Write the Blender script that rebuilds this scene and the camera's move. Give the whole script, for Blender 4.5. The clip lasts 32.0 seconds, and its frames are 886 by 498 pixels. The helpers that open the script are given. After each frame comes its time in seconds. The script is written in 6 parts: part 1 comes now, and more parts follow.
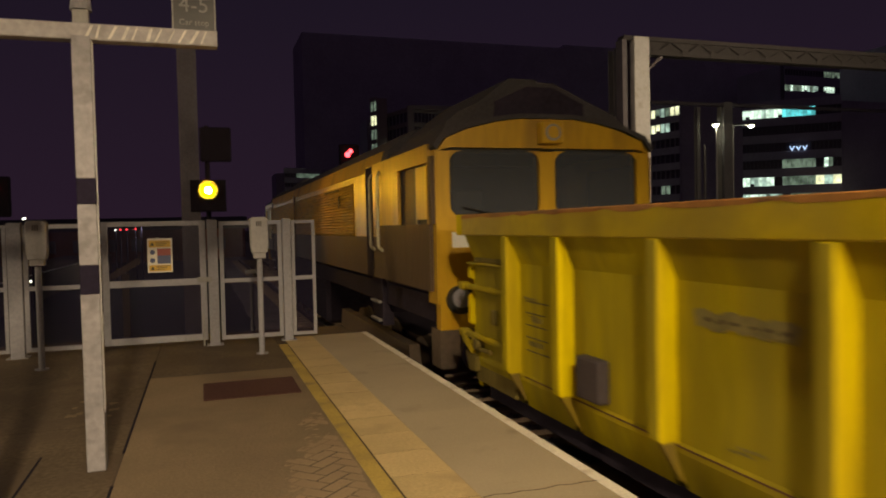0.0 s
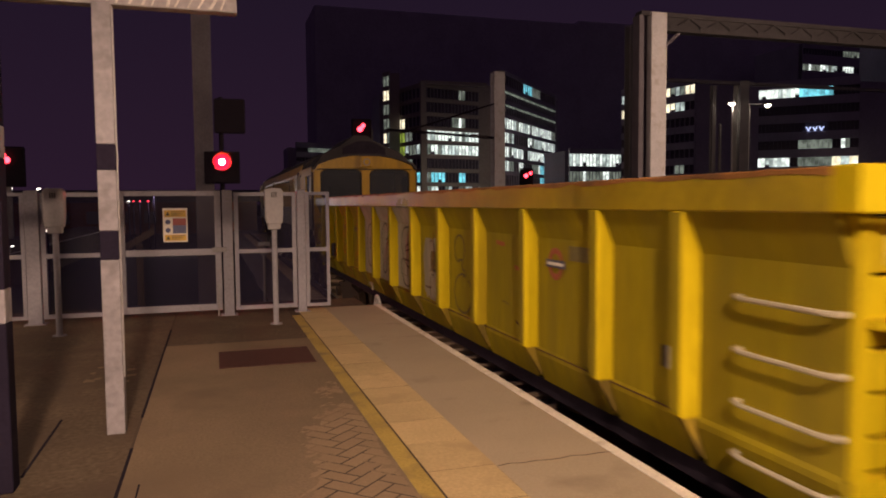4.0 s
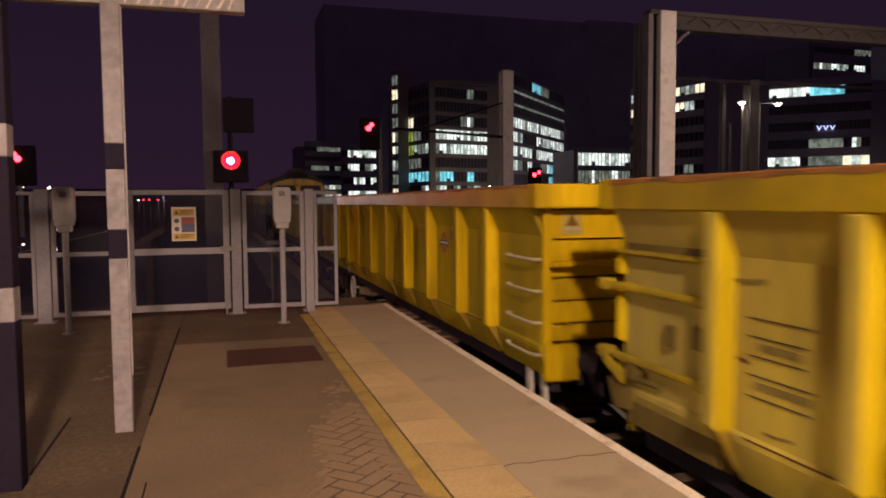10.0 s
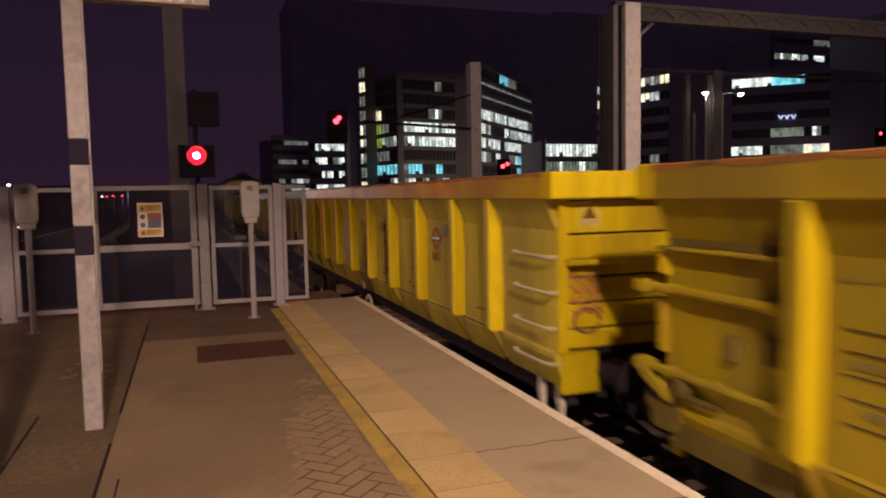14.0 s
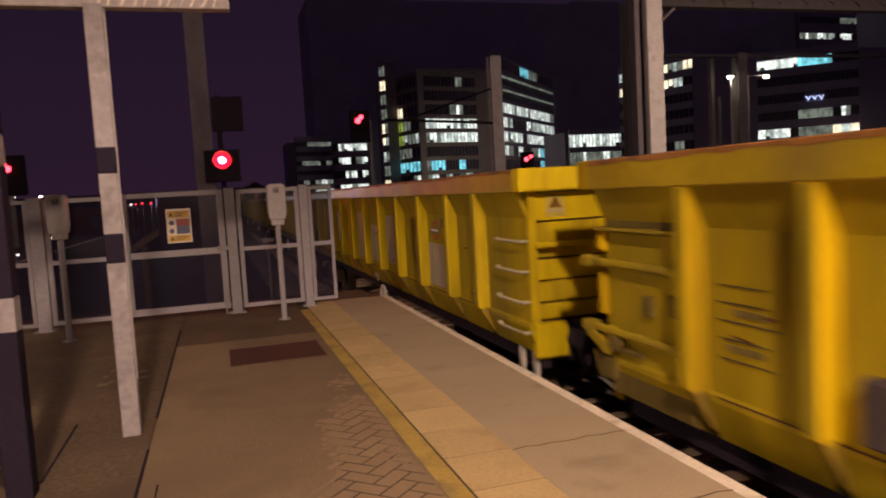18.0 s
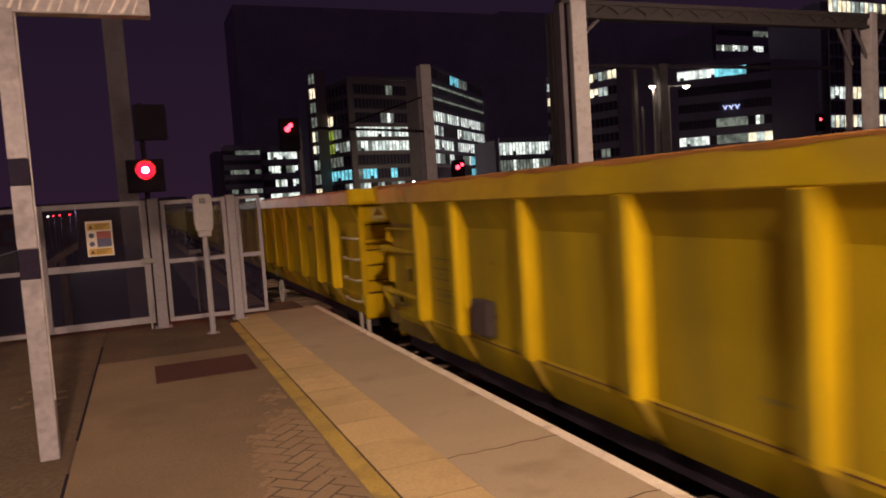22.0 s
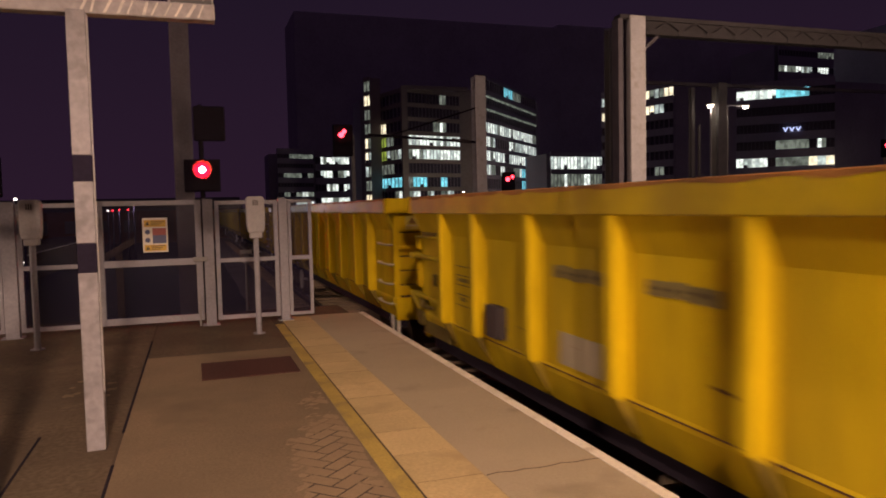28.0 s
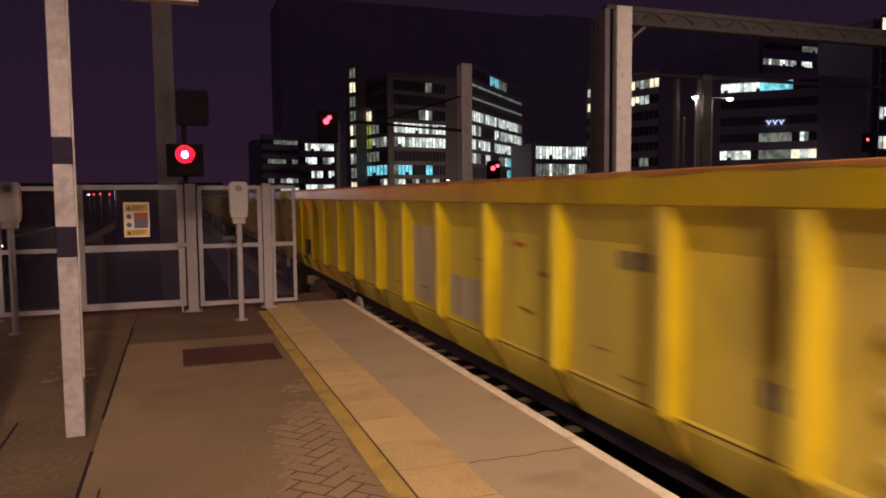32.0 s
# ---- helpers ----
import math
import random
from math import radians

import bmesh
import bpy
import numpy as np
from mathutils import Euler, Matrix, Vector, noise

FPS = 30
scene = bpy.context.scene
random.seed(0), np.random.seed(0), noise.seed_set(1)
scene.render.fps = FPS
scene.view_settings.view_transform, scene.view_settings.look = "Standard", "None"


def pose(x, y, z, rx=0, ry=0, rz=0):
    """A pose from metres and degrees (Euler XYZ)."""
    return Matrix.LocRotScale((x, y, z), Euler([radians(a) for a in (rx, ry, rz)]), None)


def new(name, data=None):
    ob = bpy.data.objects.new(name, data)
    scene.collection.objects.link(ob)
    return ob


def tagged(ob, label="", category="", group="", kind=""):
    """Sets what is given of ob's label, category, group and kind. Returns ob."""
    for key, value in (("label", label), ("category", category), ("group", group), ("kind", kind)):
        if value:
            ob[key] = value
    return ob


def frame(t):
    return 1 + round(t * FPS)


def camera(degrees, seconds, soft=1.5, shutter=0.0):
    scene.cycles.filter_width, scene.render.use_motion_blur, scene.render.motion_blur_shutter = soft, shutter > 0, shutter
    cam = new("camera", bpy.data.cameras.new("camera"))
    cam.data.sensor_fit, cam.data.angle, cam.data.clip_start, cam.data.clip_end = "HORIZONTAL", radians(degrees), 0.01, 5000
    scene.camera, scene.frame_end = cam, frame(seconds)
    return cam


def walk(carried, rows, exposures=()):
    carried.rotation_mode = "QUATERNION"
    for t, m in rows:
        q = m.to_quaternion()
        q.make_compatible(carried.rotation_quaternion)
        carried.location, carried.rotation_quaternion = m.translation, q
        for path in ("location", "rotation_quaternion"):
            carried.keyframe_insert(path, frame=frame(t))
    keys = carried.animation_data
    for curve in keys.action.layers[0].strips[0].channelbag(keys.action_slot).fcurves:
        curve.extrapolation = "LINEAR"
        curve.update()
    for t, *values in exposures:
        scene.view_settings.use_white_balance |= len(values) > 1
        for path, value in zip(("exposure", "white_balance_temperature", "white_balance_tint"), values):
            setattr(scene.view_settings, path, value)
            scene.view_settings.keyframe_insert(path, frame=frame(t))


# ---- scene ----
cam = camera(62.44, 32.0, 1.9, 0.8)
# seconds, eye x y z, then yaw, pitch and roll in degrees
PATH = [
    (0.0, 0.037, -0.023, 1.432, -18.27, -1.84, -1.25), (0.5, 0.034, -0.021, 1.427, -18.30, -2.30, -0.97),
    (1.0, 0.024, -0.024, 1.416, -18.24, -2.70, -0.65), (1.5, 0.012, -0.020, 1.414, -17.87, -2.82, -0.81),
    (2.0, 0.001, -0.018, 1.408, -17.47, -2.80, -0.70), (2.5, -0.008, -0.018, 1.404, -17.65, -2.82, -0.74),
    (3.0, -0.007, -0.013, 1.399, -17.60, -3.07, -0.81), (3.5, -0.006, -0.010, 1.396, -17.62, -3.72, -0.49),
    (5.5, -0.001, -0.008, 1.398, -16.58, -3.39, -0.96), (6.0, -0.000, -0.000, 1.399, -16.38, -3.75, -1.06),
    (6.5, 0.000, 0.007, 1.396, -16.30, -3.95, -0.99), (7.0, -0.002, 0.010, 1.398, -16.33, -3.98, -0.88),
    (7.5, -0.001, 0.008, 1.398, -16.36, -3.94, -1.00), (8.0, 0.005, 0.000, 1.401, -16.32, -4.03, -1.04),
    (8.5, 0.012, 0.003, 1.400, -16.27, -3.93, -0.75), (9.0, 0.013, 0.006, 1.397, -16.34, -3.90, -0.56),
    (9.5, 0.012, -0.002, 1.397, -16.68, -3.77, -0.07), (10.0, 0.005, -0.008, 1.398, -16.77, -3.72, -0.38),
    (10.5, 0.005, -0.013, 1.402, -16.83, -3.64, -0.41), (11.0, 0.006, -0.014, 1.401, -16.83, -3.59, -0.52),
    (11.5, 0.004, -0.021, 1.399, -16.75, -3.54, -0.59), (12.0, -0.014, -0.045, 1.391, -16.65, -3.47, -0.79),
    (12.5, -0.001, -0.038, 1.393, -17.04, -3.47, -1.28), (13.0, 0.009, -0.036, 1.390, -19.47, -4.49, -0.93),
    (13.5, 0.003, -0.039, 1.391, -19.87, -4.69, -0.96), (14.0, -0.006, -0.049, 1.394, -19.12, -4.34, -1.10),
    (14.5, -0.007, -0.053, 1.392, -17.68, -4.01, -2.28), (16.5, 0.009, -0.008, 1.397, -19.98, -3.66, -3.45),
    (17.0, 0.001, -0.003, 1.392, -19.37, -4.40, -3.31), (17.5, -0.008, 0.003, 1.390, -18.05, -4.71, -3.20),
    (18.0, -0.009, 0.002, 1.392, -17.07, -4.59, -3.27), (18.5, -0.016, 0.004, 1.388, -14.98, -4.50, -3.69),
    (19.0, -0.023, 0.007, 1.397, -14.68, -4.44, -3.37), (19.5, -0.026, 0.005, 1.392, -14.78, -4.33, -3.22),
    (20.0, -0.021, 0.012, 1.396, -16.33, -4.14, -2.91), (20.5, -0.016, 0.010, 1.394, -17.24, -4.19, -2.62),
    (21.0, -0.023, 0.014, 1.396, -17.18, -4.33, -2.52), (21.5, -0.012, 0.027, 1.402, -19.79, -4.33, -3.79),
    (22.0, -0.000, 0.000, 1.402, -22.36, -4.29, -3.73), (22.5, -0.009, 0.006, 1.416, -20.54, -3.17, -3.07),
    (23.0, -0.004, 0.002, 1.416, -19.68, -2.94, -2.74), (23.5, 0.000, 0.011, 1.417, -19.51, -2.95, -2.70),
    (24.0, 0.000, 0.016, 1.417, -19.32, -2.94, -2.47), (24.5, 0.003, 0.015, 1.418, -19.12, -2.93, -2.25),
    (25.0, -0.000, 0.026, 1.418, -18.89, -2.94, -1.89), (25.5, -0.002, 0.022, 1.418, -18.61, -2.84, -2.03),
    (27.5, 0.000, 0.028, 1.414, -18.51, -3.00, -1.36), (28.0, 0.000, 0.029, 1.413, -18.76, -3.33, -1.24),
    (28.5, 0.005, 0.028, 1.413, -18.65, -3.34, -1.22), (29.0, 0.005, 0.030, 1.413, -18.50, -3.27, -1.30),
    (29.5, 0.001, 0.027, 1.414, -18.59, -3.26, -1.32), (30.0, -0.001, 0.021, 1.412, -18.77, -3.25, -1.22),
    (30.5, -0.004, 0.025, 1.408, -18.64, -3.73, -1.32), (31.0, -0.001, 0.038, 1.411, -18.95, -4.30, -1.40),
    (31.5, 0.002, 0.050, 1.406, -19.84, -4.34, -0.79), (32.0, 0.003, 0.046, 1.410, -19.98, -4.26, -0.52),
]
walk(cam, [(t, pose(x, y, z, 90 + pitch, 0, yaw) @ pose(0, 0, 0, 0, 0, roll)) for t, x, y, z, yaw, pitch, roll in PATH],
     exposures=[(0.0, 0.08, 6250, -11), (1.2, 0.10, 6080, -7), (2.4, 0.10, 6050, -6), (3.2, 0.16, 6240, 17), (32.0, 0.16, 6330, 19)])

# ---- night sky and large lights ----
world = bpy.data.worlds.new("night_sky")
scene.world = world
world.use_nodes = True
wn = world.node_tree
wn.nodes.clear()
w_out, w_bg = wn.nodes.new("ShaderNodeOutputWorld"), wn.nodes.new("ShaderNodeBackground")
w_co, w_sep, w_ramp = wn.nodes.new("ShaderNodeTexCoord"), wn.nodes.new("ShaderNodeSeparateXYZ"), wn.nodes.new("ShaderNodeValToRGB")
wn.links.new(w_co.outputs["Generated"], w_sep.inputs[0])
wn.links.new(w_sep.outputs["Z"], w_ramp.inputs[0])
wn.links.new(w_ramp.outputs[0], w_bg.inputs[0])
wn.links.new(w_bg.outputs[0], w_out.inputs[0])
w_ramp.color_ramp.elements[0].color, w_ramp.color_ramp.elements[0].position = (0.0200, 0.0090, 0.0195, 1), 0.0
w_ramp.color_ramp.elements[1].color, w_ramp.color_ramp.elements[1].position = (0.0120, 0.0067, 0.0150, 1), 0.3
w_bg.inputs[1].default_value = 1.0


def cut_off_lamp(name, place, watts, colour, size):
    """Lantern light as a spot cone, no hood built, cut off towards the horizon."""
    data = bpy.data.lights.new(name, "SPOT")
    data.energy, data.color, data.shadow_soft_size = watts, colour, size
    data.spot_size, data.spot_blend = math.radians(155.0), 0.171
    ob = new(name, data)
    ob.location = place
    return ob


def point_lamp(name, place, watts, colour, size=0.12):
    data = bpy.data.lights.new(name, "POINT")
    data.energy, data.color, data.shadow_soft_size = watts, colour, size
    ob = new(name, data)
    ob.location = place
    return ob


WARM = (1.0, 0.68, 0.44)
# platform lamps behind the viewer, then three added, unseen fill lamps: lantern place, watts
PLATFORM_AND_FILL_LAMPS = [((0.85, -3.3, 5.0), 500.0), ((-0.25, -3.4, 5.0), 2350.0), ((1.45, -15.0, 4.8), 4500.0), ((18.0, 11.0, 5.4), 2500.0), ((-10.5, 7.0, 5.2), 950.0), ((-10.5, 15.0, 5.2), 450.0)]
for place, watts in PLATFORM_AND_FILL_LAMPS:
    (cut_off_lamp if -5.0 < place[1] < 0.0 else point_lamp)("platform_lamp_light", place, watts, WARM, 0.16 if place[1] < 0.0 else 0.22)
# a white lamp added beside the distant ones, for the far top rails' sheen
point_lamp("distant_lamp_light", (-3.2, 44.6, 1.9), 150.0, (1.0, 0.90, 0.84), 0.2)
# three added to brighten offices, then the two street lamps by the far road
STREET_AND_FACADE_LAMPS = [((64.0, 172.0, 5.0), 1500.0), ((98.0, 186.0, 5.0), 1000.0), ((128.0, 118.0, 5.0), 200.0), ((36.27, 45.0, 8.4), 14.0), ((39.45, 45.0, 8.4), 120.0)]
for place, watts in STREET_AND_FACADE_LAMPS:
    point_lamp("street_lamp_light", (place[0], place[1] - 0.1, place[2] - 0.35), watts, (1.0, 0.85, 0.62), 0.15)
# ---- materials ----
def material(name, colour, rough=0.6, metal=0.0, vary=0.25, grain=40.0, stain=1.6, dirt=None, dirt_amount=0.0, bump=0.15, spread=0.0, streak=False, coat=0.0, shine=0.5):
    """Colour with fine grain, broad stains, optional dirt and object to object spread."""
    m = bpy.data.materials.new(name)
    m.use_nodes = True
    nt = m.node_tree
    n, link = nt.nodes, nt.links.new
    bsdf = n["Principled BSDF"]
    co = n.new("ShaderNodeTexCoord")
    vec = co.outputs["Object"]
    if streak:
        mp = n.new("ShaderNodeMapping")
        mp.inputs["Scale"].default_value = (1.0, 1.0, 0.18)
        link(vec, mp.inputs[0])
        vec = mp.outputs[0]
    info = n.new("ShaderNodeObjectInfo")
    shift = n.new("ShaderNodeVectorMath")
    shift.operation = "ADD"
    mul = n.new("ShaderNodeMath")
    mul.operation = "MULTIPLY"
    mul.inputs[1].default_value = 37.0
    link(info.outputs["Random"], mul.inputs[0])
    link(vec, shift.inputs[0])
    link(mul.outputs[0], shift.inputs[1])
    fine, broad = n.new("ShaderNodeTexNoise"), n.new("ShaderNodeTexNoise")
    fine.inputs["Scale"].default_value, fine.inputs["Detail"].default_value = grain, 4
    broad.inputs["Scale"].default_value, broad.inputs["Detail"].default_value = stain, 5
    link(shift.outputs[0], fine.inputs["Vector"])
    link(shift.outputs[0], broad.inputs["Vector"])
    add = n.new("ShaderNodeMath")
    add.operation = "ADD"
    link(fine.outputs[0], add.inputs[0])
    link(broad.outputs[0], add.inputs[1])
    last = add.outputs[0]
    if spread:
        obj = n.new("ShaderNodeMath")
        obj.operation = "MULTIPLY_ADD"
        obj.inputs[1].default_value = spread
        link(info.outputs["Random"], obj.inputs[0])
        link(last, obj.inputs[2])
        last = obj.outputs[0]
    rng = n.new("ShaderNodeMapRange")
    rng.inputs["From Min"].default_value, rng.inputs["From Max"].default_value = 0.55, 1.45 + spread
    rng.inputs["To Min"].default_value, rng.inputs["To Max"].default_value = 1.0 - vary, 1.0 + vary * 0.6
    link(last, rng.inputs["Value"])
    tint = n.new("ShaderNodeVectorMath")
    tint.operation = "SCALE"
    tint.inputs[0].default_value = colour
    link(rng.outputs[0], tint.inputs["Scale"])
    out = tint.outputs[0]
    if dirt:
        patch = n.new("ShaderNodeTexNoise")
        patch.inputs["Scale"].default_value, patch.inputs["Detail"].default_value = stain * 1.7, 8
        link(shift.outputs[0], patch.inputs["Vector"])
        edge = n.new("ShaderNodeMapRange")
        edge.inputs["From Min"].default_value, edge.inputs["From Max"].default_value = 0.62 - dirt_amount * 0.3, 0.78 - dirt_amount * 0.2
        link(patch.outputs[0], edge.inputs["Value"])
        mix = n.new("ShaderNodeMix")
        mix.data_type = "RGBA"
        link(edge.outputs[0], mix.inputs["Factor"])
        link(out, mix.inputs["A"])
        mix.inputs["B"].default_value = (*dirt, 1)
        out = mix.outputs["Result"]
    link(out, bsdf.inputs["Base Color"])
    bsdf.inputs["Metallic"].default_value = metal
    rr = n.new("ShaderNodeMapRange")
    rr.inputs["To Min"].default_value, rr.inputs["To Max"].default_value = max(rough - 0.12, 0.03), min(rough + 0.12, 1.0)
    link(broad.outputs[0], rr.inputs["Value"])
    link(rr.outputs[0], bsdf.inputs["Roughness"])
    bsdf.inputs["Coat Weight"].default_value = coat
    bsdf.inputs["Specular IOR Level"].default_value = shine
    if bump:
        bp = n.new("ShaderNodeBump")
        bp.inputs["Strength"].default_value, bp.inputs["Distance"].default_value = bump, 0.01
        link(fine.outputs[0], bp.inputs["Height"])
        link(bp.outputs[0], bsdf.inputs["Normal"])
    return m


def glow(name, colour, strength, broken=0.0):
    """A thing that gives off light; broken: uneven brightness, as of a room behind a pane."""
    m = bpy.data.materials.new(name)
    m.use_nodes = True
    nt = m.node_tree
    nt.nodes.clear()
    out, em = nt.nodes.new("ShaderNodeOutputMaterial"), nt.nodes.new("ShaderNodeEmission")
    em.inputs[0].default_value, em.inputs[1].default_value = (*colour, 1), strength
    nt.links.new(em.outputs[0], out.inputs[0])
    if broken:
        co, info = nt.nodes.new("ShaderNodeTexCoord"), nt.nodes.new("ShaderNodeObjectInfo")
        add, tex = nt.nodes.new("ShaderNodeVectorMath"), nt.nodes.new("ShaderNodeTexNoise")
        mul, rng = nt.nodes.new("ShaderNodeMath"), nt.nodes.new("ShaderNodeMapRange")
        mul.operation, mul.inputs[1].default_value = "MULTIPLY", 91.0
        tex.inputs["Scale"].default_value, tex.inputs["Detail"].default_value = 0.6, 2
        rng.inputs["From Min"].default_value, rng.inputs["From Max"].default_value = 0.38, 0.62
        rng.inputs["To Min"].default_value, rng.inputs["To Max"].default_value = strength * (1 - broken), strength
        nt.links.new(info.outputs["Random"], mul.inputs[0])
        nt.links.new(co.outputs["Object"], add.inputs[0])
        nt.links.new(mul.outputs[0], add.inputs[1])
        nt.links.new(add.outputs[0], tex.inputs["Vector"])
        nt.links.new(tex.outputs[0], rng.inputs["Value"])
        nt.links.new(rng.outputs[0], em.inputs[1])
    return m


def glass(name, colour, rough=0.03, alpha=0.25, shine=0.5):
    m = bpy.data.materials.new(name)
    m.use_nodes = True
    b = m.node_tree.nodes["Principled BSDF"]
    b.inputs["Base Color"].default_value, b.inputs["Roughness"].default_value, b.inputs["Alpha"].default_value = (*colour, 1), rough, alpha
    b.inputs["IOR"].default_value = 1.45
    b.inputs["Specular IOR Level"].default_value = shine
    return m


# Worn concrete, darkened further for the post shadows over the platform's left.
M_CONC = material("worn_darkened_concrete", (0.139, 0.102, 0.0677), 0.9, vary=0.65, grain=30, stain=1.1, dirt=(0.102, 0.0731, 0.0514), dirt_amount=0.62, bump=0.4, shine=0.2)
M_COPING = material("coping_concrete", (0.444, 0.363, 0.256), 0.85, vary=0.16, grain=60, stain=1.5, bump=0.25, spread=0.15, dirt=(0.318, 0.259, 0.184), dirt_amount=0.1, shine=0.25)
M_TACTILE = material("buff_paver", (0.598, 0.449, 0.233), 0.85, vary=0.3, grain=50, stain=1.8, bump=0.3, spread=0.2, dirt=(0.44, 0.326, 0.176), dirt_amount=0.25, shine=0.25)
M_BLOCK = material("block_paver", (0.304, 0.22, 0.141), 0.9, vary=0.25, grain=45, stain=1.2, bump=0.3, spread=0.15, dirt=(0.264, 0.189, 0.123), dirt_amount=0.4, shine=0.2)
M_DUST = material("dusty_joint", (0.233, 0.171, 0.112), 0.95, vary=0.4, grain=60, stain=0.9, dirt=(0.184, 0.135, 0.0899), dirt_amount=0.45, bump=0.25, shine=0.15)
M_TJOINT = material("sandy_joint", (0.216, 0.158, 0.09), 0.95, vary=0.5, grain=50, stain=6, shine=0.1)
M_JOINT = material("dark_joint", (0.10, 0.075, 0.058), 0.95, vary=0.3, grain=50, shine=0.1)
M_YELLOWLINE = material("worn_yellow_line", (0.478, 0.345, 0.092), 0.8, vary=0.4, grain=60, stain=3, dirt=(0.258, 0.189, 0.092), dirt_amount=0.35, shine=0.25)
M_WHITELINE = material("white_edge_paint", (0.84, 0.77, 0.67), 0.75, vary=0.25, grain=50, stain=4, dirt=(0.55, 0.47, 0.38), dirt_amount=0.2, shine=0.3)
M_COVER = material("rusty_brown_cover", (0.085, 0.040, 0.034), 0.85, vary=0.3, grain=70, bump=0.3, shine=0.15)
M_GALV = material("galvanised_steel", (0.301, 0.29, 0.333), 0.65, 0.15, vary=0.3, grain=35, stain=3, bump=0.05, shine=0.35)
M_GALVDIM = material("weathered_galvanised_steel", (0.29, 0.28, 0.285), 0.7, 0.1, vary=0.3, grain=30, stain=2, bump=0.05, shine=0.3)
M_WHITEPAINT = material("white_paint", (0.275, 0.259, 0.29), 0.65, vary=0.35, grain=25, stain=5, dirt=(0.167, 0.155, 0.171), dirt_amount=0.35, shine=0.3)
# Lightened copy of white_paint, making up for lamp light the arm misses.
M_ARM = material("white_paint_lightened", (0.369, 0.344, 0.369), 0.6, vary=0.35, grain=25, stain=5, dirt=(0.221, 0.205, 0.217), dirt_amount=0.35, shine=0.3)
M_BLACKPAINT = material("black_paint", (0.020, 0.016, 0.031), 0.85, vary=0.3, grain=30, shine=0.06)
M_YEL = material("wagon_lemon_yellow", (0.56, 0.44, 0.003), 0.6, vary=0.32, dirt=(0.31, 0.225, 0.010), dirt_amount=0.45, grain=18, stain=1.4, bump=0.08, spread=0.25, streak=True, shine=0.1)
M_LIP = material("worn_top_rail_yellow", (0.385, 0.292, 0.006), 0.32, vary=0.38, grain=14, stain=1.0, dirt=(0.25, 0.185, 0.02), dirt_amount=0.6, bump=0.08, spread=0.3, shine=0.35)
M_LIPTOP = material("rusty_top_rail", (0.30, 0.135, 0.03), 0.75, vary=0.4, grain=14, stain=2.0, dirt=(0.12, 0.06, 0.025), dirt_amount=0.4)
# Side yellows are darker than rib yellow: dust, and weaker light painted in.
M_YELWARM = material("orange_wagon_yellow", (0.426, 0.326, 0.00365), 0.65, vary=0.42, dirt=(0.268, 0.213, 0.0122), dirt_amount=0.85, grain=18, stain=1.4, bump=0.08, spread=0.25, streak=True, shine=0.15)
M_YELPANEL = material("dusty_shaded_wagon_yellow", (0.405, 0.314, 0.00654), 0.65, vary=0.42, dirt=(0.249, 0.198, 0.0196), dirt_amount=0.85, grain=18, stain=1.4, bump=0.08, spread=0.25, streak=True, shine=0.15)
M_YELDULL = material("dulled_wagon_yellow", (0.519, 0.438, 0.0561), 0.7, vary=0.4, dirt=(0.35, 0.298, 0.0773), dirt_amount=0.85, grain=18, stain=1.4, bump=0.08, spread=0.25, streak=True, shine=0.15)
M_PALE = material("painted_over_patch", (0.402, 0.362, 0.276), 0.7, vary=0.4, grain=15, stain=2.5, dirt=(0.276, 0.241, 0.167), dirt_amount=0.4, bump=0.05, streak=True, shine=0.3)
M_SMEAR = material("brown_overspray", (0.17, 0.125, 0.055), 0.75, vary=0.5, grain=12, stain=5, dirt=(0.27, 0.21, 0.06), dirt_amount=0.8, shine=0.15)
M_RUST = material("rust", (0.10, 0.042, 0.016), 0.9, vary=0.5, grain=25, stain=5)
M_TAG = material("spray_paint_dark", (0.085, 0.06, 0.035), 0.7, vary=0.4, grain=60)
M_TAGBROWN = material("spray_paint_brown", (0.115, 0.08, 0.035), 0.7, vary=0.5, grain=40)
M_TAGPURPLE = material("spray_paint_purple", (0.185, 0.085, 0.085), 0.7, vary=0.4, grain=60)
M_TAGBLUE = material("spray_paint_grey_blue", (0.22, 0.205, 0.165), 0.7, vary=0.4, grain=60)
M_TAGSLATE = material("spray_paint_slate_blue", (0.072, 0.076, 0.058), 0.85, vary=0.6, grain=14, stain=5, dirt=(0.17, 0.135, 0.03), dirt_amount=0.7, shine=0.15)
M_TAGRED = material("spray_paint_red", (0.34, 0.085, 0.03), 0.6, vary=0.3)
M_TAGPINK = material("spray_paint_pink", (0.50, 0.20, 0.11), 0.7, vary=0.4, grain=60)
M_SIGNRED = material("sign_red", (0.36, 0.085, 0.05), 0.6, vary=0.3, grain=30, stain=8)
M_SIGNBLUE = material("sign_blue", (0.10, 0.095, 0.16), 0.6, vary=0.3)
M_SIGNFADED = material("faded_sign_plate", (0.05, 0.047, 0.056), 0.55, vary=0.3, grain=30, stain=6)
M_SIGNGREY = material("faded_sign_figures", (0.24, 0.23, 0.24), 0.6, vary=0.3, grain=30, stain=6)
M_HALO = material("halo_ring_lining", (0.011, 0.009, 0.009), 0.8, vary=0.3, grain=30, shine=0.2)
M_STREAK = material("streaked_reflection_paint", (0.598, 0.546, 0.52), 0.5, vary=0.4, grain=40, stain=9)
M_SIGNWHITE = material("sign_white", (0.7, 0.68, 0.64), 0.5, vary=0.1)
M_LABEL = material("grey_label", (0.185, 0.152, 0.055), 0.7, vary=0.5, grain=20, stain=6)
